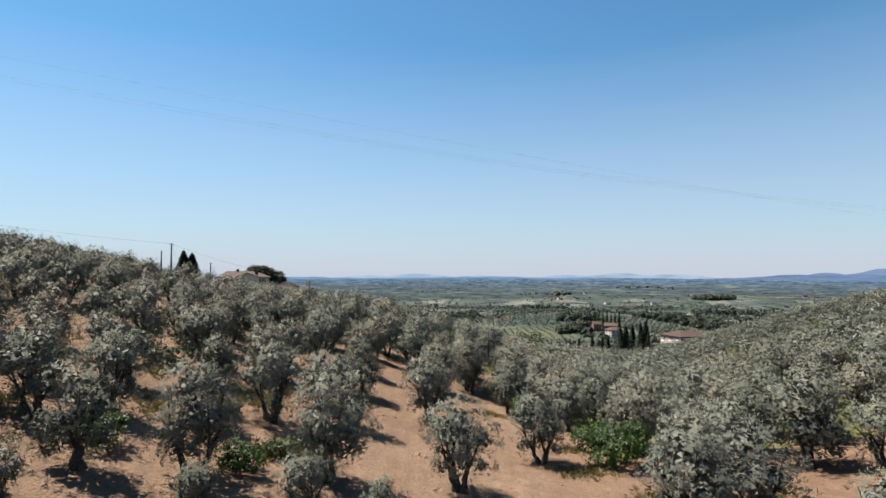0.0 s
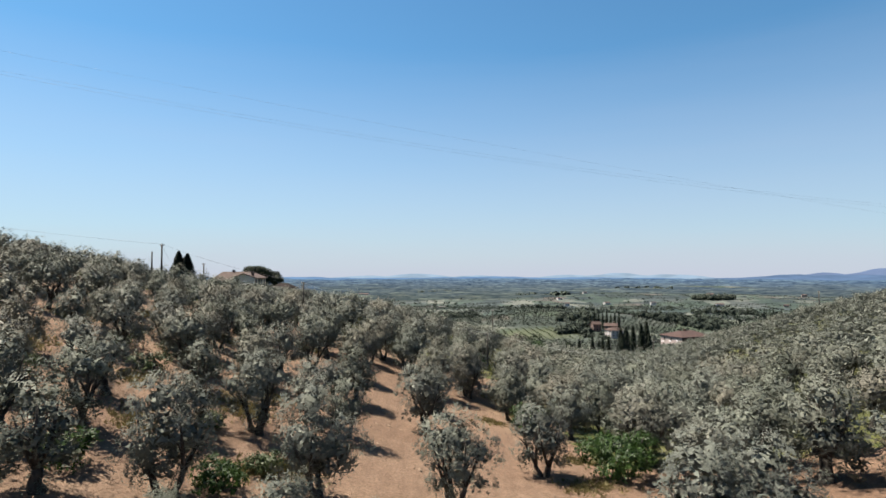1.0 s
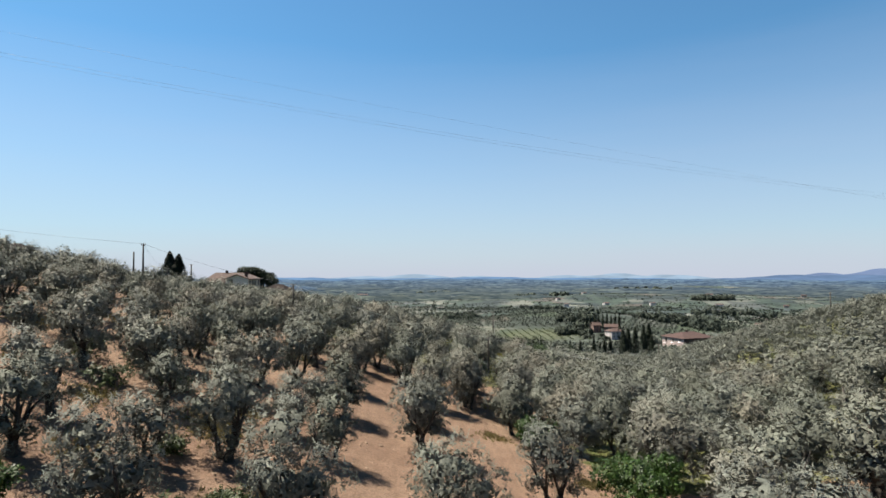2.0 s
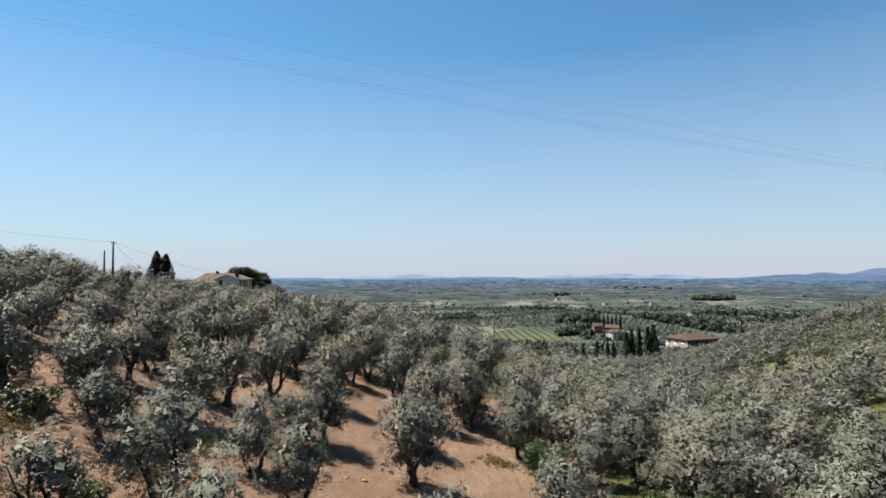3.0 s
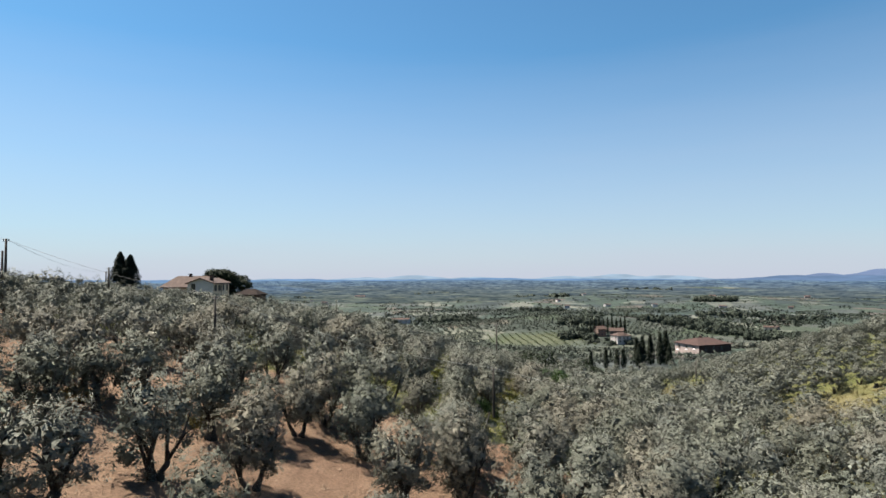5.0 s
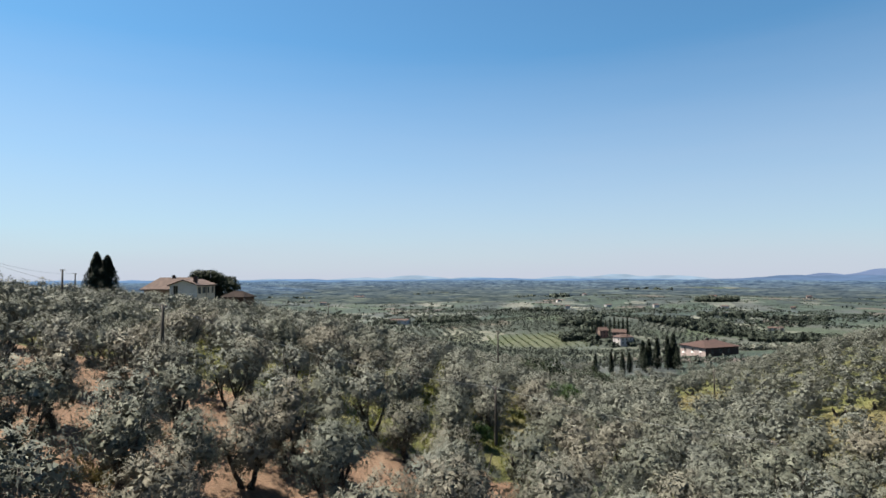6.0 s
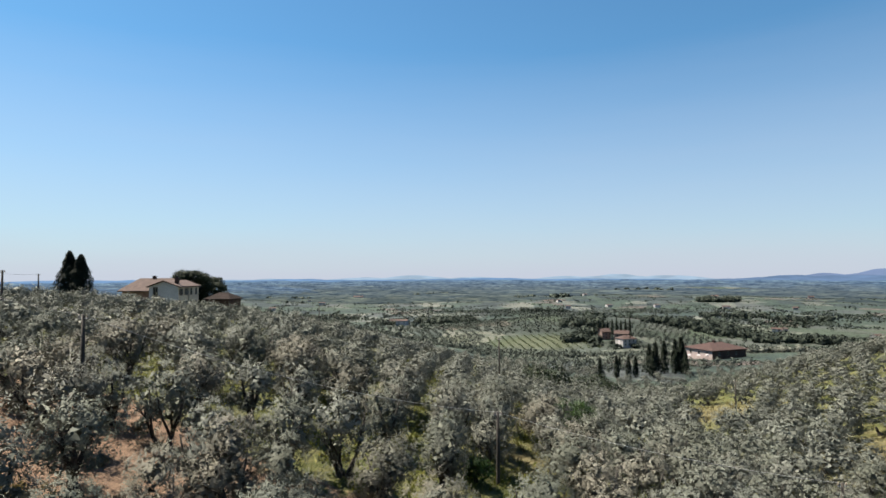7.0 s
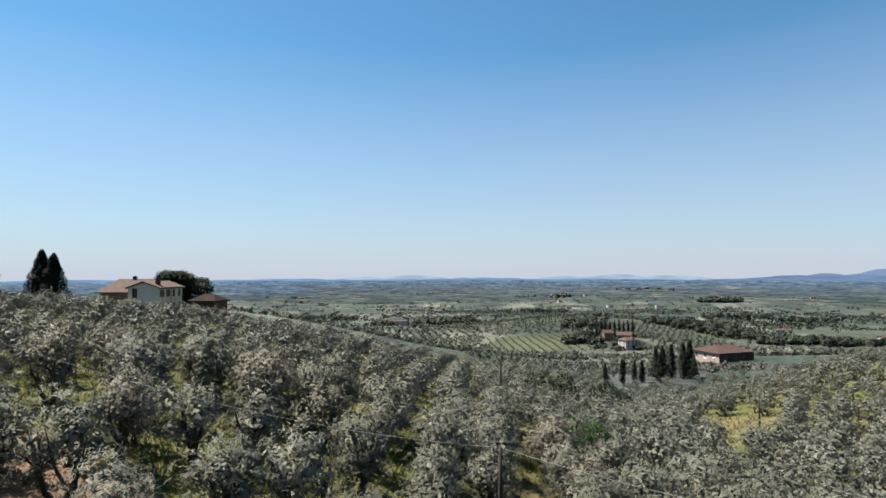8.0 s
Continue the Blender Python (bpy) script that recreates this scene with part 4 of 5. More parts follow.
def barn():
    x, y = 130.0, 317.0
    root = thing("hipped_barn", "large farm building with red-brown walls and broad clay hip roof", "farm building", pose(x, y, put_on(x, y) - 0.5, 0, 0, 20))
    part("wall", gable_wall(bmesh.new(), -8, 12, -8, 8, 5.6, 7.9, "x", 5), WALL_RED, root)
    part("end_wall", box(bmesh.new(), -8.06, -8.004, -7.95, 7.95, -1, 5.5), WALL_PALE, root, "pale rendered end wall")
    part("roof", gable_roof(bmesh.new(), -8, 12, -8, 8, 5.6, 8.0, "x", 7, 0.7), TILE_RED, root)
    for k in (-5, 0, 5):
        add_window(root, -8.06, k, 3.7, 1.0, 1.4, "w", False)
    for k in (-4, 1, 6):
        add_window(root, k, -8, 3.7, 1.0, 1.3, "s", False)
    chimney(root, 1.0, 0, 7.8, 0.8, 0.8)
    # white sunshades on the terrace by the pale end
    for k, (dx, dy) in enumerate(((-14, -6), (-15, -1.5), (-13, -10))):
        m = root.matrix_basis @ Vector((dx, dy, 0))
        shade = thing("terrace_parasol", "white cloth parasol open on the terrace by the barn", "parasol", Matrix.Translation((m.x, m.y, put_on(m.x, m.y))), "parasols on the terrace")
        v, f = tube([(0, 0, -0.2), (0, 0, 3.1)], [0.05, 0.04], 6)
        under("pole", mesh_of("pole", v, f, POLE_WOOD), shade)
        v, f = tube([(0, 0, 2.45), (0, 0, 2.6), (0, 0, 3.2)], [0.8, 0.8, 0.06], 8)
        under("canopy", mesh_of("canopy", v, f, WALL_WHITE), shade)


barn()


def villa():
    x, y = 131.0, 447.0
    g = put_on(x, y)
    root = thing("white_villa", "white two-storey country villa with a clay tile roof", "house", pose(x, y, g + 1.5, 0, 0, 18))
    part("wall", gable_wall(bmesh.new(), -5.4, 5.4, -4.2, 4.2, 5.0, 6.5, "x", 3), WALL_VILLA, root)
    part("roof", gable_roof(bmesh.new(), -5.4, 5.4, -4.2, 4.2, 5.0, 6.7, "x", 3.2), TILE, root)
    for k in (-3.2, 0, 3.2):
        for h in (1.0, 3.4):
            add_window(root, k, -4.2, h, 0.85, 1.25, "s", False)
            if abs(k) > 1:
                add_window(root, -5.4, k * 0.7, h, 0.85, 1.25, "w", False)
    chimney(root, 1.5, 0.8, 6.1, 0.8, 0.6)
    for dx, dy, lx, ly, e, wall, turn, label in ((4, 22, 10, 7, 4.6, WALL_OCHRE, -20, "ochre house with a clay tile roof above the villa"), (-6, 31, 7, 6, 4.8, WALL_OCHRE, 15, "smaller ochre house with a clay tile roof above the villa")):
        px, py = x + dx, y + dy
        h = thing("country_house", label, "house", pose(px, py, put_on(px, py) + 1.0, 0, 0, turn), "houses by the villa")
        part("wall", gable_wall(bmesh.new(), -lx / 2, lx / 2, -ly / 2, ly / 2, e, e + 1.8, "x", 0, 5), wall, h)
        part("roof", gable_roof(bmesh.new(), -lx / 2, lx / 2, -ly / 2, ly / 2, e, e + 1.9, "x"), TILE, h)
        for k in (-2.8, 0, 2.8):
            for q in (0.6, 3.0):
                add_window(h, k, -ly / 2, q, 0.9, 1.3, "s", False)
        chimney(h, 2, 0.5, e + 1.5, 0.9, 0.7)


villa()

# cypresses down in the valley: x, y, height, width
VALLEY_CYPRESSES = ((54, 232, 6.4, 0.8), (59, 231, 7.4, 0.8), (63.5, 233, 6.8, 0.85), (65.8, 233, 6.6, 0.9), (70, 229, 8.4, 0.95), (73.5, 242, 10, 0.9), (76, 243, 10.5, 0.85), (78.2, 241, 10.8, 0.8),
                    (79.5, 235, 11.4, 0.75), (82, 236, 11.8, 0.85), (81.6, 232, 7.5, 0.9), (72, 270, 5, 0.8), (133, 444, 8, 0.8), (137, 452, 9, 0.8))
for k, (x, y, h, w) in enumerate(VALLEY_CYPRESSES):
    plant_cypress(x, y, h, w * 1.5, k, CYP_FAR, "slender dark green cypress standing in the valley", "cypresses in the valley")
for k in range(9):
    plant_cypress(118 + k * 3.6, 480 + 0.8 * k, 12.5 + (k % 3), 0.75, k, CYP_FAR, "slender dark cypress in the row behind the villa", "cypress row behind the villa")


# ---- poles and wires ----
def pole_mesh(h):
    return mesh_of("post", *tube([(0, 0, -0.8), (0, 0, 0.2), (0.02, 0, h * 0.5), (0, 0, h)], [0.15, 0.145, 0.12, 0.09], 9), POLE_WOOD, True)


def utility_pole(x, y, top, arm=True, label="weathered wooden utility pole standing among the olive trees"):
    z = put_on(x, y)
    h = max(top - z, 5.0)
    root = thing("utility_pole", label, "utility pole", Matrix.Translation((x, y, z)), "poles across the grove")
    under("post", pole_mesh(h), root)
    if arm:
        under("bracket", mesh_of("bracket", *tube([(-0.28, 0, h - 0.22), (0.28, 0, h - 0.22)], [0.03, 0.03], 6), STEEL), root)
        for s in (-0.24, 0.24):
            under("insulator", mesh_of("insulator", *tube([(s, 0, h - 0.2), (s, 0, h - 0.1), (s, 0, h - 0.07), (s, 0, h)], [0.03, 0.055, 0.03, 0.04], 8), PORCELAIN, True), root)
    return Vector((x, y, z + h - 0.05))


def wire(a, b, sag, r=0.012, label="thin dark overhead wire strung between wooden poles", metal=CABLE):
    pts = []
    for i in range(25):
        s = i / 24
        p = Vector(a).lerp(Vector(b), s)
        pts.append(p - Vector((0, 0, 4 * sag * s * (1 - s))))
    return tagged(new("overhead_wire", mesh_of("overhead_wire", *tube(pts, [r] * len(pts), 5), metal)), label, "wire", "wires over the grove")


POLE_A = utility_pole(-37.4, 80.0, 16.0)
POLE_B = utility_pole(-40.7, 84.0, 15.1, False)
POLE_C = utility_pole(-17.9, 78.0, 10.9)
POLE_N = utility_pole(6.6, 85.0, 3.0)
POLE_R = utility_pole(27.0, 80.0, 0.4)
POLE_D = utility_pole(10.8, 125.0, 4.3)
POLE_Y = utility_pole(47.4, 133.0, -3.2)
POLE_S = utility_pole(81.6, 128.0, 8.0)
POLE_F = utility_pole(-27.0, 188.0, 5.6)
POLE_G = utility_pole(-41.0, 102.6, 13.7)
POLE_H = utility_pole(-61.0, 137.0, 13.4)
POLE_L = utility_pole(-78.0, 76.0, 17.0)
wire(POLE_L, POLE_A, 0.5)
wire(POLE_A, POLE_H, 0.9)
wire(POLE_A, POLE_C, 0.5)
wire(POLE_C, POLE_N, 0.9, 0.011, "thin pale grey wire strung low over the olive crowns", STEEL)
wire(POLE_N, POLE_R, 0.5, 0.011, "thin pale grey wire strung low over the olive crowns", STEEL)


def power_line():
    """The three high wires that cross over the start of the flight, between two tall poles."""
    xs = np.linspace(-62, 74, 40)
    low = [(x, 35.27 + 0.318 * x, 19.15 - 8.99 * x / 100 + 8.62 * (x / 100) ** 2) for x in xs]
    for k in range(2):
        pts = [(x, y + 0.5 * k, z + 0.28 * k) for x, y, z in low]
        tagged(new("power_wire", mesh_of("power_wire", *tube(pts, [0.003] * len(pts), 5), CABLE)), "thin power line wire high over the grove", "wire", "power line wires")
    pts = [(x, 35.5 + 0.2 * x, 20.1 - 14.0 * x / 100 + 3.0 * (x / 100) ** 2) for x in xs]
    tagged(new("power_wire", mesh_of("power_wire", *tube(pts, [0.0026] * len(pts), 5), CABLE)), "thin power line wire high over the grove", "wire", "power line wires")
    for i in (0, -1):
        x, y, z = low[i]
        g = put_on(x, y)
        root = thing("power_line_pole", "tall tapered pole carrying the power line", "utility pole", Matrix.Translation((x, y + 1, g)))
        under("post", mesh_of("post", *tube([(0, 0, -1), (0, 0, 1), (0, 0, z + 2.2 - g)], [0.3, 0.28, 0.16], 10), POLE_WOOD, True), root)
        under("crossarm", mesh_of("crossarm", *tube([(0, -3.5, z - g - 0.06), (0, 3.0, z - g - 0.06)], [0.07, 0.07], 6), CABLE), root)


power_line()


# ---- grass and weeds ----
def tufts(name, label, material, n, seed, where, blade=0.5, wide=0.09):
    rng = np.random.default_rng(seed)
    pts = where(rng, n)
    pts = pts[np.hypot(pts[:, 0], pts[:, 1]) > 12]
    z = land(pts[:, 0], pts[:, 1])
    at = np.column_stack([pts, z - 0.03])
    out = unit(rng.normal(0, 1, (len(at), 3)) * np.array([1, 1, 0.2]))
    return tagged(new(name, leaf_mesh(name, sprays(rng, at, out, 7, blade, wide, 0.05, 0.3), material)), label, "grass", "", "stuff")


def green_places(rng, n):
    p = np.column_stack([rng.uniform(-60, 34, n), rng.uniform(60, 150, n)])
    keep = (soil_zone(p[:, 0], p[:, 1]) < 0.4) & (rng.random(n) > dry_zone(p[:, 0], p[:, 1]) * 0.8) & (p[:, 0] < 30)
    return p[keep]


def dry_places(rng, n):
    p = np.column_stack([rng.uniform(0, 80, n), rng.uniform(45, 170, n)])
    keep = (soil_zone(p[:, 0], p[:, 1]) < 0.4) & (rng.random(n) < dry_zone(p[:, 0], p[:, 1]))
    return p[keep]


def weed_places(rng, n):
    c = np.column_stack([rng.uniform(-40, 30, 130), rng.uniform(22, 74, 130)])
    c = c[np.sin(c[:, 0] * 0.9) * np.sin(c[:, 1] * 0.35) > 0.12]
    c = c[np.abs(c[:, 0] + 4.0) > 3.0]
    p = c[rng.integers(0, len(c), n)] + rng.normal(0, 0.7, (n, 2))
    return p


tufts("grass_tufts", "tall fresh green grass between the olive trees", GRASS, 16000, 31, green_places, 0.55, 0.1)
tufts("dry_grass_tufts", "dry straw-yellow grass in the clearings", STRAW, 11000, 32, dry_places, 0.6, 0.1)
tufts("soil_weeds", "tufts of yellowing weeds on the tilled soil", STRAW, 7600, 33, weed_places, 0.3, 0.07)


def soil_clods():
    """Clods and small stones turned up by the tilling."""
    rng = np.random.default_rng(34)
    n = 5200
    p = np.column_stack([rng.uniform(-26, 26, n), 19 + 58 * rng.random(n) ** 1.25])
    p = p[(soil_zone(p[:, 0], p[:, 1]) > 0.6) & (np.sin(p[:, 0] * 1.1 + np.sin(p[:, 1] * 0.3)) + rng.normal(0, 0.7, n) > -0.2)]
    size = np.minimum(0.035 + rng.exponential(0.035, len(p)), 0.2)
    v = OCTA[None] * rng.uniform(0.6, 1.4, (len(p), 6, 1)) * size[:, None, None] * np.array([1.2, 1.0, 0.65])
    a = rng.uniform(0, 6.283, len(p))
    c, s = np.cos(a)[:, None], np.sin(a)[:, None]
    v = np.stack([v[..., 0] * c - v[..., 1] * s, v[..., 0] * s + v[..., 1] * c, v[..., 2]], -1)
    v += np.column_stack([p, land(p[:, 0], p[:, 1]) + 0.02])[:, None, :]
    tagged(new("soil_clods", leaf_mesh("soil_clods", v[:, OCTA_FACES].reshape(-1, 3, 3), CLOD)), "reddish clay clods and small stones on the tilled soil", "clods", "", "stuff")


soil_clods()


# ---- the plain ----
def clump_template(seed, n, size, squash=0.8):
    rng = np.random.default_rng(seed)
    p, d = lobe_points(rng, rng.normal(0, 0.45, (5, 3)) * np.array([1, 1, 0.5]) + np.array([0, 0, 0.6]), rng.uniform(0.4, 0.7, 5), n, squash)
    return sprays(rng, p, d, 1, size, size * 0.9, 0.1, 0.5), unit(p - np.array([0, 0, 0.35]))


CLUMPS = [clump_template(400 + i, 90, 0.46) for i in range(5)]
ROUND = [clump_template(420 + i, 34, 0.56) for i in range(4)]
SMALL = [clump_template(440 + i, 14, 1.1) for i in range(4)]


def scatter(name, label, category, material, places, templates, seed):
    """Many far plants as one mesh. places: rows of x, y, width, height."""
    rng = np.random.default_rng(seed)
    out, soft = [], []
    for i, (x, y, w, h) in enumerate(places):
        a = rng.uniform(0, 6.283)
        turn = np.array([[math.cos(a), -math.sin(a), 0], [math.sin(a), math.cos(a), 0], [0, 0, 1]])
        leaf, face = templates[i % len(templates)]
        out.append(leaf @ (turn * np.array([w, w, h])[:, None]).T + np.array([x, y, float(land(x, y))]))
        soft.append(face @ turn.T)
    return tagged(new(name, leaf_mesh(name, np.concatenate(out), material, 3, np.concatenate(soft))), label, category, "", "stuff")


def far_orchards():
    """Olive orchards on the slopes past the valley, in rows."""
    rng = np.random.default_rng(51)
    places = []
    for x0, x1, y0, y1, turn, gap in ((20, 118, 250, 330, 0.15, 6.0), (-150, 60, 335, 560, 0.2, 6.5), (60, 330, 335, 450, -0.15, 6.5), (140, 420, 470, 640, 0.35, 7), (-260, 40, 570, 760, 0.1, 7.5), (-420, -150, 350, 620, 0.3, 7.5), (-60, 420, 900, 1060, 0.2, 11), (30, 140, 560, 740, 0.3, 7)):
        cx, cy = (x0 + x1) / 2, (y0 + y1) / 2
        for ix in np.arange(x0, x1, gap):
            for iy in np.arange(y0, y1, gap):
                px, py = ix - cx, iy - cy
                x = cx + px * math.cos(turn) - py * math.sin(turn) + rng.normal(0, 0.6)
                y = cy + px * math.sin(turn) + py * math.cos(turn) + rng.normal(0, 0.6)
                if rng.random() < 0.1 or abs(x - 20) > 0.8 * y + 40 :
                    continue
                if math.hypot(x - 130, y - 317) < 17 or math.hypot(x - 126, y - 455) < 26 or (abs(x - 118) < 24 and 395 < y < 450) or 40 < x < 118 and 440 < y < 560 or (x > 235 and 490 < y < 740):
                    continue
                s = rng.uniform(1.4, 2.1) * (0.8 if y < 330 else 1.0)
                places.append((x, y, s * 1.1, s))
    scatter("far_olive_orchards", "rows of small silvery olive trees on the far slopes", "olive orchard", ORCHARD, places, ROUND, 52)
    rows = [(x + rng.normal(0, 0.4), y, 0.9, 0.8) for k, x in enumerate(np.arange(44, 116, 6.3)) for y in np.arange(446, 550, 4.5)]
    # larger pale olives in a row behind the barn
    row = [(124 + 5.2 * k + rng.normal(0, 0.8), 352 - 1.6 * k + 7 * j + rng.normal(0, 0.8), 2.5 * rng.uniform(0.85, 1.15), 2.3) for k in range(13) for j in range(2)]
    scatter("barn_olive_row", "row of round pale olive trees behind the barn", "olive orchard", OLIVE, row, CLUMPS, 54)
    scatter("young_vines", "rows of fresh green vines on the valley slope", "vineyard", VINE, rows, ROUND, 53)


far_orchards()


def plain_trees():
    rng = np.random.default_rng(61)
    places = []

    def blob(x, y, rx, ry, n, size):
        for _ in range(n):
            a, r = rng.uniform(0, 6.283), math.sqrt(rng.random())
            s = size * 0.7 * rng.uniform(0.6, 1.35)
            places.append((x + rx * r * math.cos(a), y + ry * r * math.sin(a), s, s * 1.15))

    # woods that stand out: x, y, half sizes, trees, size
    for w in ((10, 815, 42, 26, 90, 6.5), (582, 1250, 46, 24, 70, 8), (1166, 1740, 70, 45, 70, 9), (285, 660, 22, 60, 70, 5), (272, 580, 26, 36, 60, 4.6), (302, 525, 48, 14, 60, 4.6), (350, 520, 40, 14, 40, 4.6), (410, 840, 50, 26, 40, 6.5),
              (450, 760, 42, 22, 34, 6), (138, 590, 22, 14, 34, 6), (-60, 800, 30, 12, 30, 5), (-160, 880, 50, 12, 40, 5.5), (180, 1030, 40, 18, 34, 6), (270, 1500, 90, 24, 50, 7),
              (-330, 1500, 110, 20, 50, 7), (40, 1900, 120, 26, 60, 8), (760, 2300, 150, 40, 60, 9), (1500, 2600, 200, 50, 70, 9), (-800, 2300, 200, 40, 60, 8), (106, 498, 8, 6, 8, 3.5), (118, 508, 8, 6, 10, 4.5), (104, 478, 9, 6, 22, 4.6), (114, 468, 5, 4, 8, 4.0)):
        blob(*w)
    # the long wood running down behind the barn
    for k in range(11):
        blob(222 + 9.6 * k, 640 - 11.8 * k, 20, 13, 15, 5.6)
    # gardens round the villa
    for x, y, n in ((122, 440, 7), (140, 441, 6), (126, 460, 8), (141, 462, 7), (112, 455, 8)):
        blob(x, y, 5, 3, n, 2.6)
    woods = len(places)
    # hedges along field edges
    for _ in range(760):
        y = 640 * math.exp(rng.uniform(0, 1.3))
        x = rng.uniform(-0.72, 0.8) * y
        a = rng.choice((0.05, 0.3, -0.25, 1.5)) + rng.normal(0, 0.12)
        n = int(rng.integers(6, 22))
        for k in range(n):
            s = rng.uniform(0.8, 2.0) * (0.75 if y > 1100 else 1.0)
            places.append((x + math.cos(a) * k * 4.6 + rng.normal(0, 1.0), y + math.sin(a) * k * 4.6 + rng.normal(0, 1.0), s, s * 1.1))
    # single trees
    for _ in range(520):
        y = 620 * math.exp(rng.uniform(0, 1.25))
        s = rng.uniform(1.3, 3.0)
        places.append((rng.uniform(-0.72, 0.8) * y, y, s, s * 1.25))
    near = [p for p in places[:woods] if p[1] < 1300]
    rest = [p for p in places[:woods] if p[1] >= 1300] + places[woods:]
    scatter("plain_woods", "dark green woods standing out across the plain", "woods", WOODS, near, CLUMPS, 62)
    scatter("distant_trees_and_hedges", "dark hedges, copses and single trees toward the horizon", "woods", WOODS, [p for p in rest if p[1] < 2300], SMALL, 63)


plain_trees()


def plain_house(x, y, lx, ly, h, turn, wall, roof, label):
    root = thing("far_house", label, "house", pose(x, y, put_on(x, y), 0, 0, turn), "houses across the plain")
    part("wall", gable_wall(bmesh.new(), -lx / 2, lx / 2, -ly / 2, ly / 2, h, h + ly * 0.18, "x"), wall, root)
    part("roof", gable_roof(bmesh.new(), -lx / 2, lx / 2, -ly / 2, ly / 2, h, h + ly * 0.18 + 0.1, "x", 0, 0.5), roof, root)
    for k in (-0.25, 0.25):
        part("window", box(bmesh.new(), k * lx - 0.6, k * lx + 0.6, -ly / 2 - 0.05, -ly / 2 + 0.02, h * 0.45, h * 0.45 + 1.5), PANE, root)


def plain_houses():
    pr = random.Random(71)
    for x, y, lx, ly, h, wall in ((-45, 790, 14, 9, 6, WALL_VILLA), (-58, 806, 10, 8, 5, WALL_PALE), (331, 612, 8, 6, 3.6, WALL_VILLA), (344, 622, 6, 5, 3, WALL_PALE), (390, 560, 8, 6, 3, WALL_VILLA), (405, 556, 6, 5, 3, WALL_VILLA),
                                  (-494, 1643, 40, 14, 8, WALL_VILLA), (-228, 1710, 30, 12, 8, WALL_VILLA), (592, 1290, 14, 10, 8, WALL_PALE)):
        plain_house(x, y, lx, ly, h, pr.uniform(-30, 30), wall, TILE, "small pale farmhouse with a tile roof out on the plain")
    for k in range(26):
        y = 980 * math.exp(pr.uniform(0, 0.7))
        x = pr.uniform(-0.68, 0.75) * y
        s = 0.75
        plain_house(x, y, pr.uniform(9, 18) * s, pr.uniform(8, 11) * s, pr.uniform(5, 8) * s, pr.uniform(-40, 40), pr.choice((WALL_WHITE, WALL_WHITE, WALL_VILLA, WALL_PALE)), TILE, "distant farmhouse with a tile roof among fields")


plain_houses()


# ---- far ridges on the horizon ----
def ridge(name, dist, a0, a1, base, bumps, seed, color, label, rough=2.5, woods=0.0):
    """A far blue ridge: a long uneven strip of hills, with its own thickness; the haze of kilometres of air is painted
    into its glowing colour.
    bumps: bearing in degrees, height, width in degrees."""
    n = 900
    deg = np.linspace(a0, a1, n)
    pr = random.Random(seed)
    rng = np.random.default_rng(seed)
    z = np.full(n, float(base))
    for a, h, w in bumps:
        z = np.maximum(z, base + h * np.exp(-((deg - a) / w) ** 2))
    for k in range(1, 11):
        z += rough * math.pow(k, -0.7) * np.sin(deg * k * pr.uniform(0.3, 0.5) + pr.uniform(0, 6.28))
    if woods:
        # copses along the crest
        soft = np.convolve(rng.normal(0, 1, n + 8), np.ones(9) / 3, "valid")
        z += woods * np.clip(soft - 0.5, 0, 1.6) * rng.uniform(0.75, 1.0, n)
    z -= 12 * np.clip(1 - np.minimum(deg - a0, a1 - deg) / 3.0, 0, 1)
    ang = np.radians(deg)
    v, f = [], []
    for i in range(n):
        s, c = math.sin(ang[i]), math.cos(ang[i])
        v += [(s * dist, c * dist, -110), (s * dist, c * dist, z[i]), (s * (dist + 60), c * (dist + 60), z[i] - 4), (s * (dist + 60), c * (dist + 60), -110)]
    for i in range(n - 1):
        o = i * 4
        for k in range(3):
            f.append((o + k, o + k + 1, o + k + 5, o + k + 4))
    q = Mat("painted_haze_" + name, 1.0, 0.0)
    # emission in place of sunlight: the strip glows in its haze tint
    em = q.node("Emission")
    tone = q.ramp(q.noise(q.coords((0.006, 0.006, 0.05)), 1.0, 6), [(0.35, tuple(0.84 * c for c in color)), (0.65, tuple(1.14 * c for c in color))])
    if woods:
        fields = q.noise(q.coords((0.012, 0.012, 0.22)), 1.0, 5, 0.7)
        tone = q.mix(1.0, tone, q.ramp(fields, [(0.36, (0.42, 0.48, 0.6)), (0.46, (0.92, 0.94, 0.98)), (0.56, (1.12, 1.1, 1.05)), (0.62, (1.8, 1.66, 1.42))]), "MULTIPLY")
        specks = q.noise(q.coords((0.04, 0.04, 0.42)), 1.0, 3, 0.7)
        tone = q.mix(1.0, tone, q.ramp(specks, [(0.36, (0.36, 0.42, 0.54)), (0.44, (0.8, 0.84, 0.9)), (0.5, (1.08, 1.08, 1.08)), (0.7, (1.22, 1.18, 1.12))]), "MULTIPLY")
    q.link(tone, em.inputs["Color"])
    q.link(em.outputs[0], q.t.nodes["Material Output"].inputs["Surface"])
    return tagged(new(name, mesh_of(name, v, f, q.m, True)), label, "hills", "", "structure")


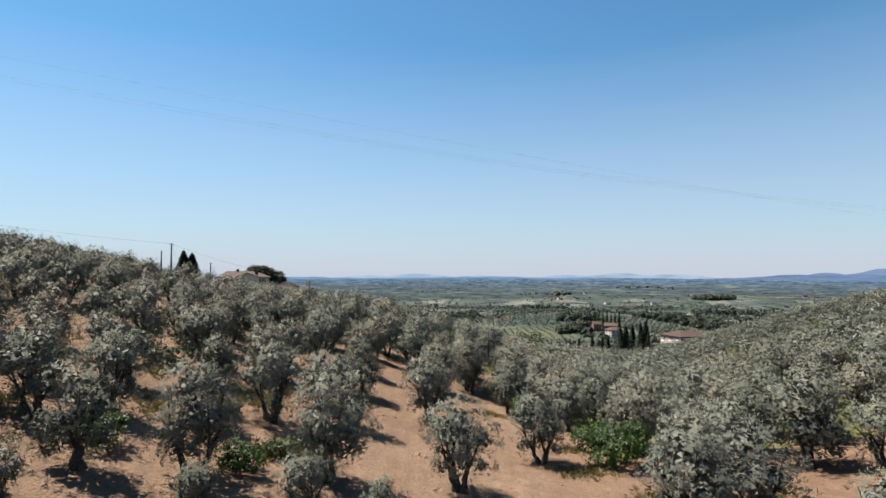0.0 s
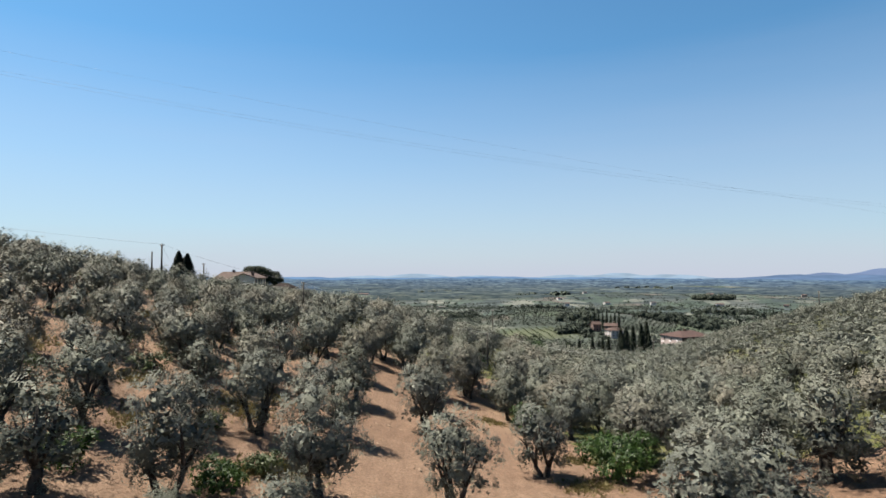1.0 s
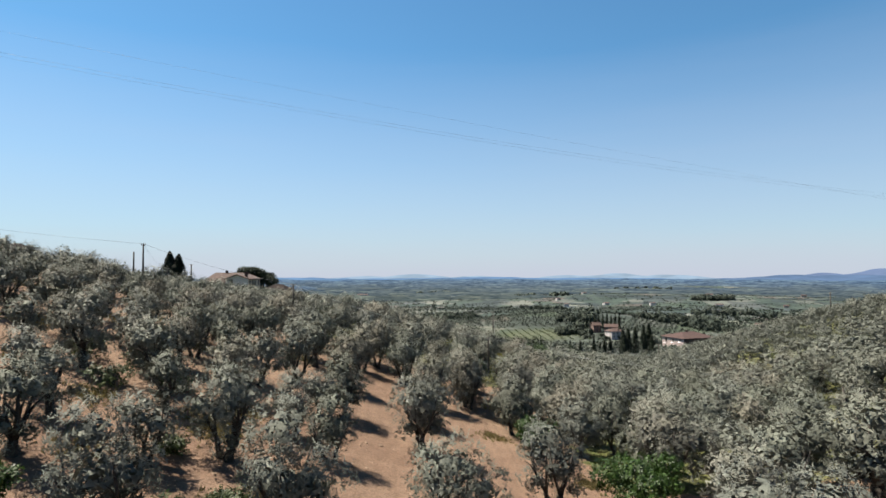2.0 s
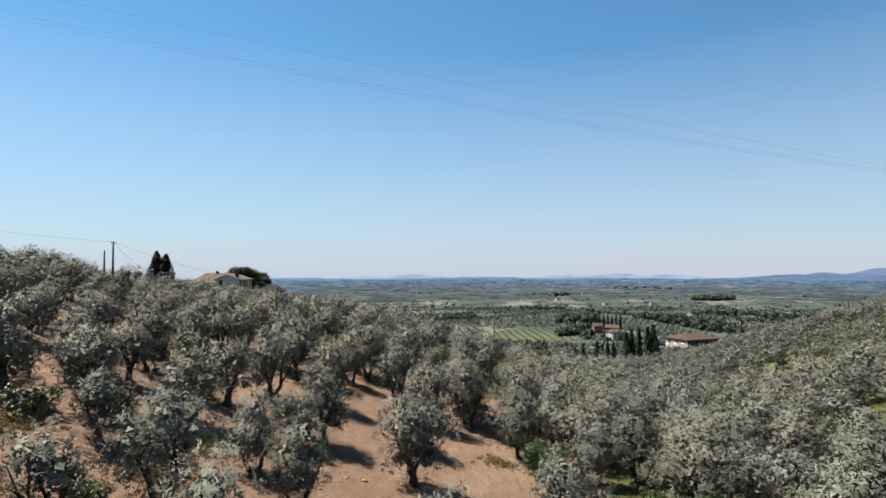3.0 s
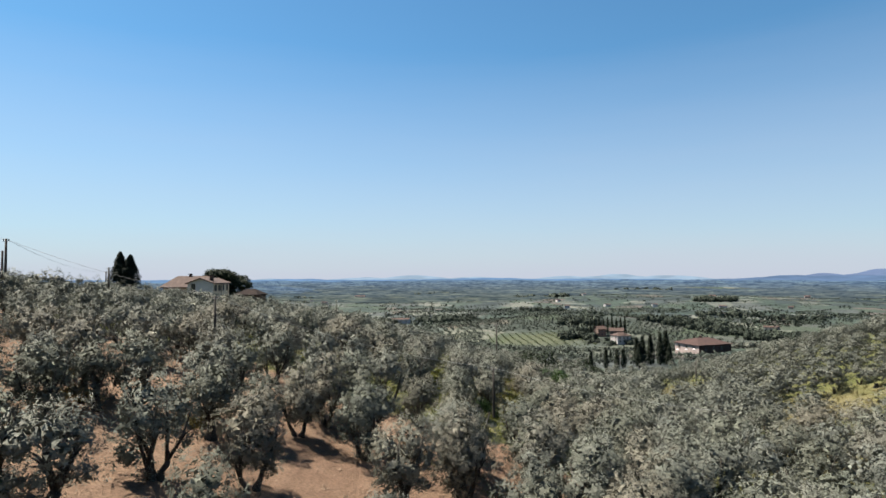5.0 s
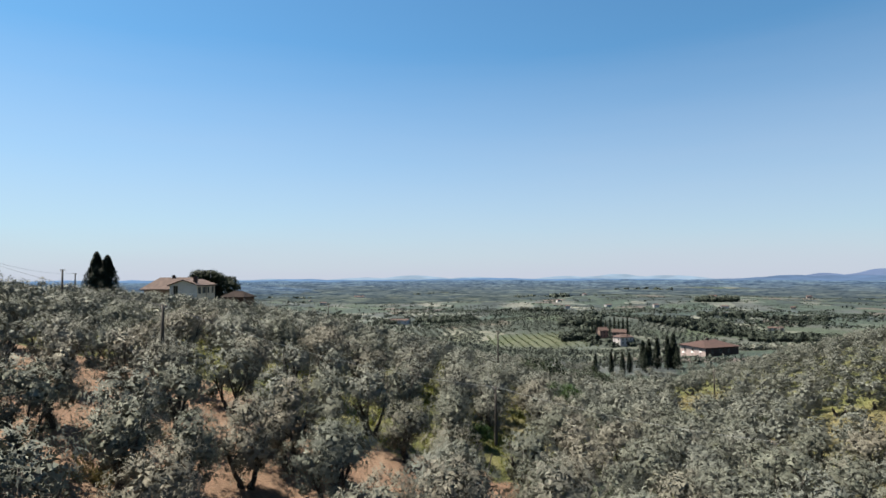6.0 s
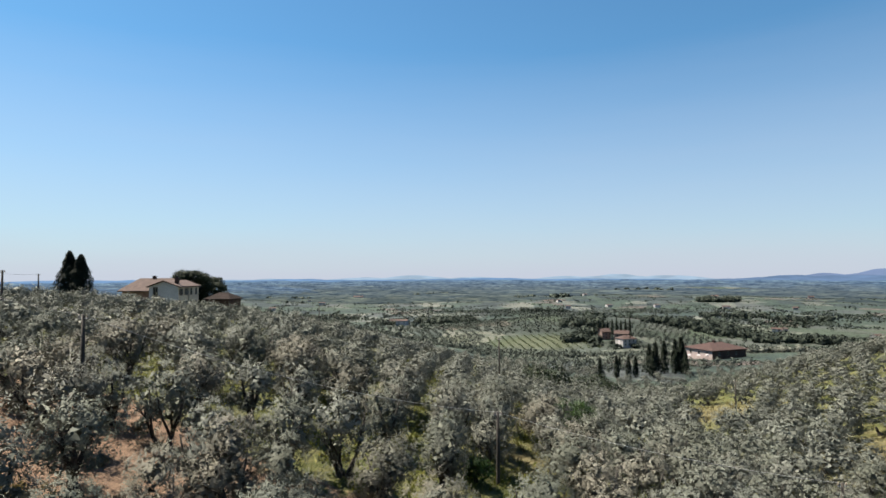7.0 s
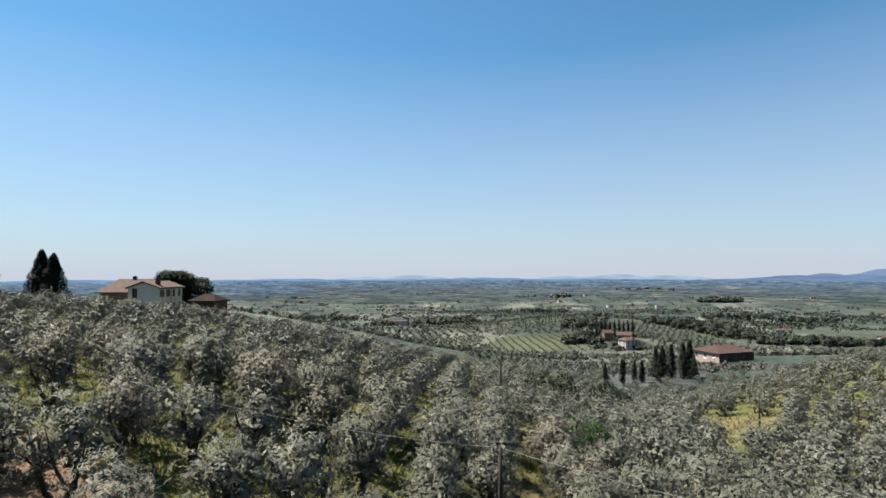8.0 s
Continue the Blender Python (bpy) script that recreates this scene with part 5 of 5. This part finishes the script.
# aerial haze painted strip by strip: tones turn paler and bluer with distance
FAR_HILLS = ((1480, -46.5, (0.0380, 0.0465, 0.0440), 1.4, 2.6), (1760, -46.5, (0.0400, 0.0500, 0.0510), 1.5, 2.8), (2120, -46.0, (0.0410, 0.0525, 0.0570), 1.6, 3.0), (2500, -46.0, (0.0415, 0.0550, 0.0640), 1.7, 3.2), (2900, -44.0, (0.0425, 0.0580, 0.0720), 1.8, 3.4),
             (3350, -42.0, (0.0430, 0.0615, 0.0810), 1.8, 3.4), (3950, -41.0, (0.0450, 0.0675, 0.0930), 1.9, 3.2), (4480, -39.0, (0.0480, 0.0740, 0.1060), 2.0, 2.4))
for k, (dist, base, tone, uneven, copse) in enumerate(FAR_HILLS):
    ridge("backdrop_hills_" + str(k + 1), dist, -52, 52, base, ((-34 + 5 * k, 3, 5), (-15 + 3 * k, 4, 4), (4 + 2 * k, 4, 4), (20 - 2 * k, 3, 5), (36 - k, 4, 4)), 21 + k, tone, "low wooded hills and fields far across the plain", uneven, copse)
for k, (dist, base, tone) in enumerate(((1690, -46.0, (0.0330, 0.0445, 0.0500)), (2050, -44.0, (0.0370, 0.0520, 0.0660)), (2440, -43.0, (0.0400, 0.0580, 0.0790)), (2840, -41.0, (0.0430, 0.0640, 0.0910)))):
    ridge("backdrop_vale_" + str(k + 1), dist, -54, -8 - 1.5 * k, base, ((-40, 4, 6), (-28 + 2 * k, 3, 4), (-18, 3, 4)), 41 + k, tone, "hazy blue vale with low hills far off", 1.4, 2.0)
# horizon ridges glow too, their blues standing in for haze
ridge("backdrop_blue_ridge", 4660, -50, 24, -32, ((-30, 8, 9), (-14, 6, 4), (4, 8, 6), (14, 5, 5)), 8, (0.058, 0.1, 0.165), "long hazy blue ridge on the horizon", 2.0)
ridge("backdrop_dark_ridge", 4720, 24, 60, -26, ((31, 20, 2.6), (36, 21, 5), (44, 21, 9)), 6, (0.052, 0.080, 0.130), "darker blue hills on the horizon", 1.5)
ridge("backdrop_pale_ridge", 4800, -30, 28, -34, ((-20, 8, 3), (-16, 10, 1.6), (-7.5, 20, 3), (-2.5, 34, 3.2), (3.5, 20, 3), (12, 24, 2.5), (17.0, 40, 3.0), (21.5, 32, 3.0)), 9, (0.1120, 0.1498, 0.1904), "pale distant mountains in the haze", 2.0)
ridge("backdrop_peak_ridge", 4880, 30, 60, -30, ((33.5, 40, 2.2), (37.4, 68, 3.0), (42, 84, 4), (48, 70, 6)), 13, (0.0700, 0.0945, 0.1505), "pale blue distant mountain", 3.0)
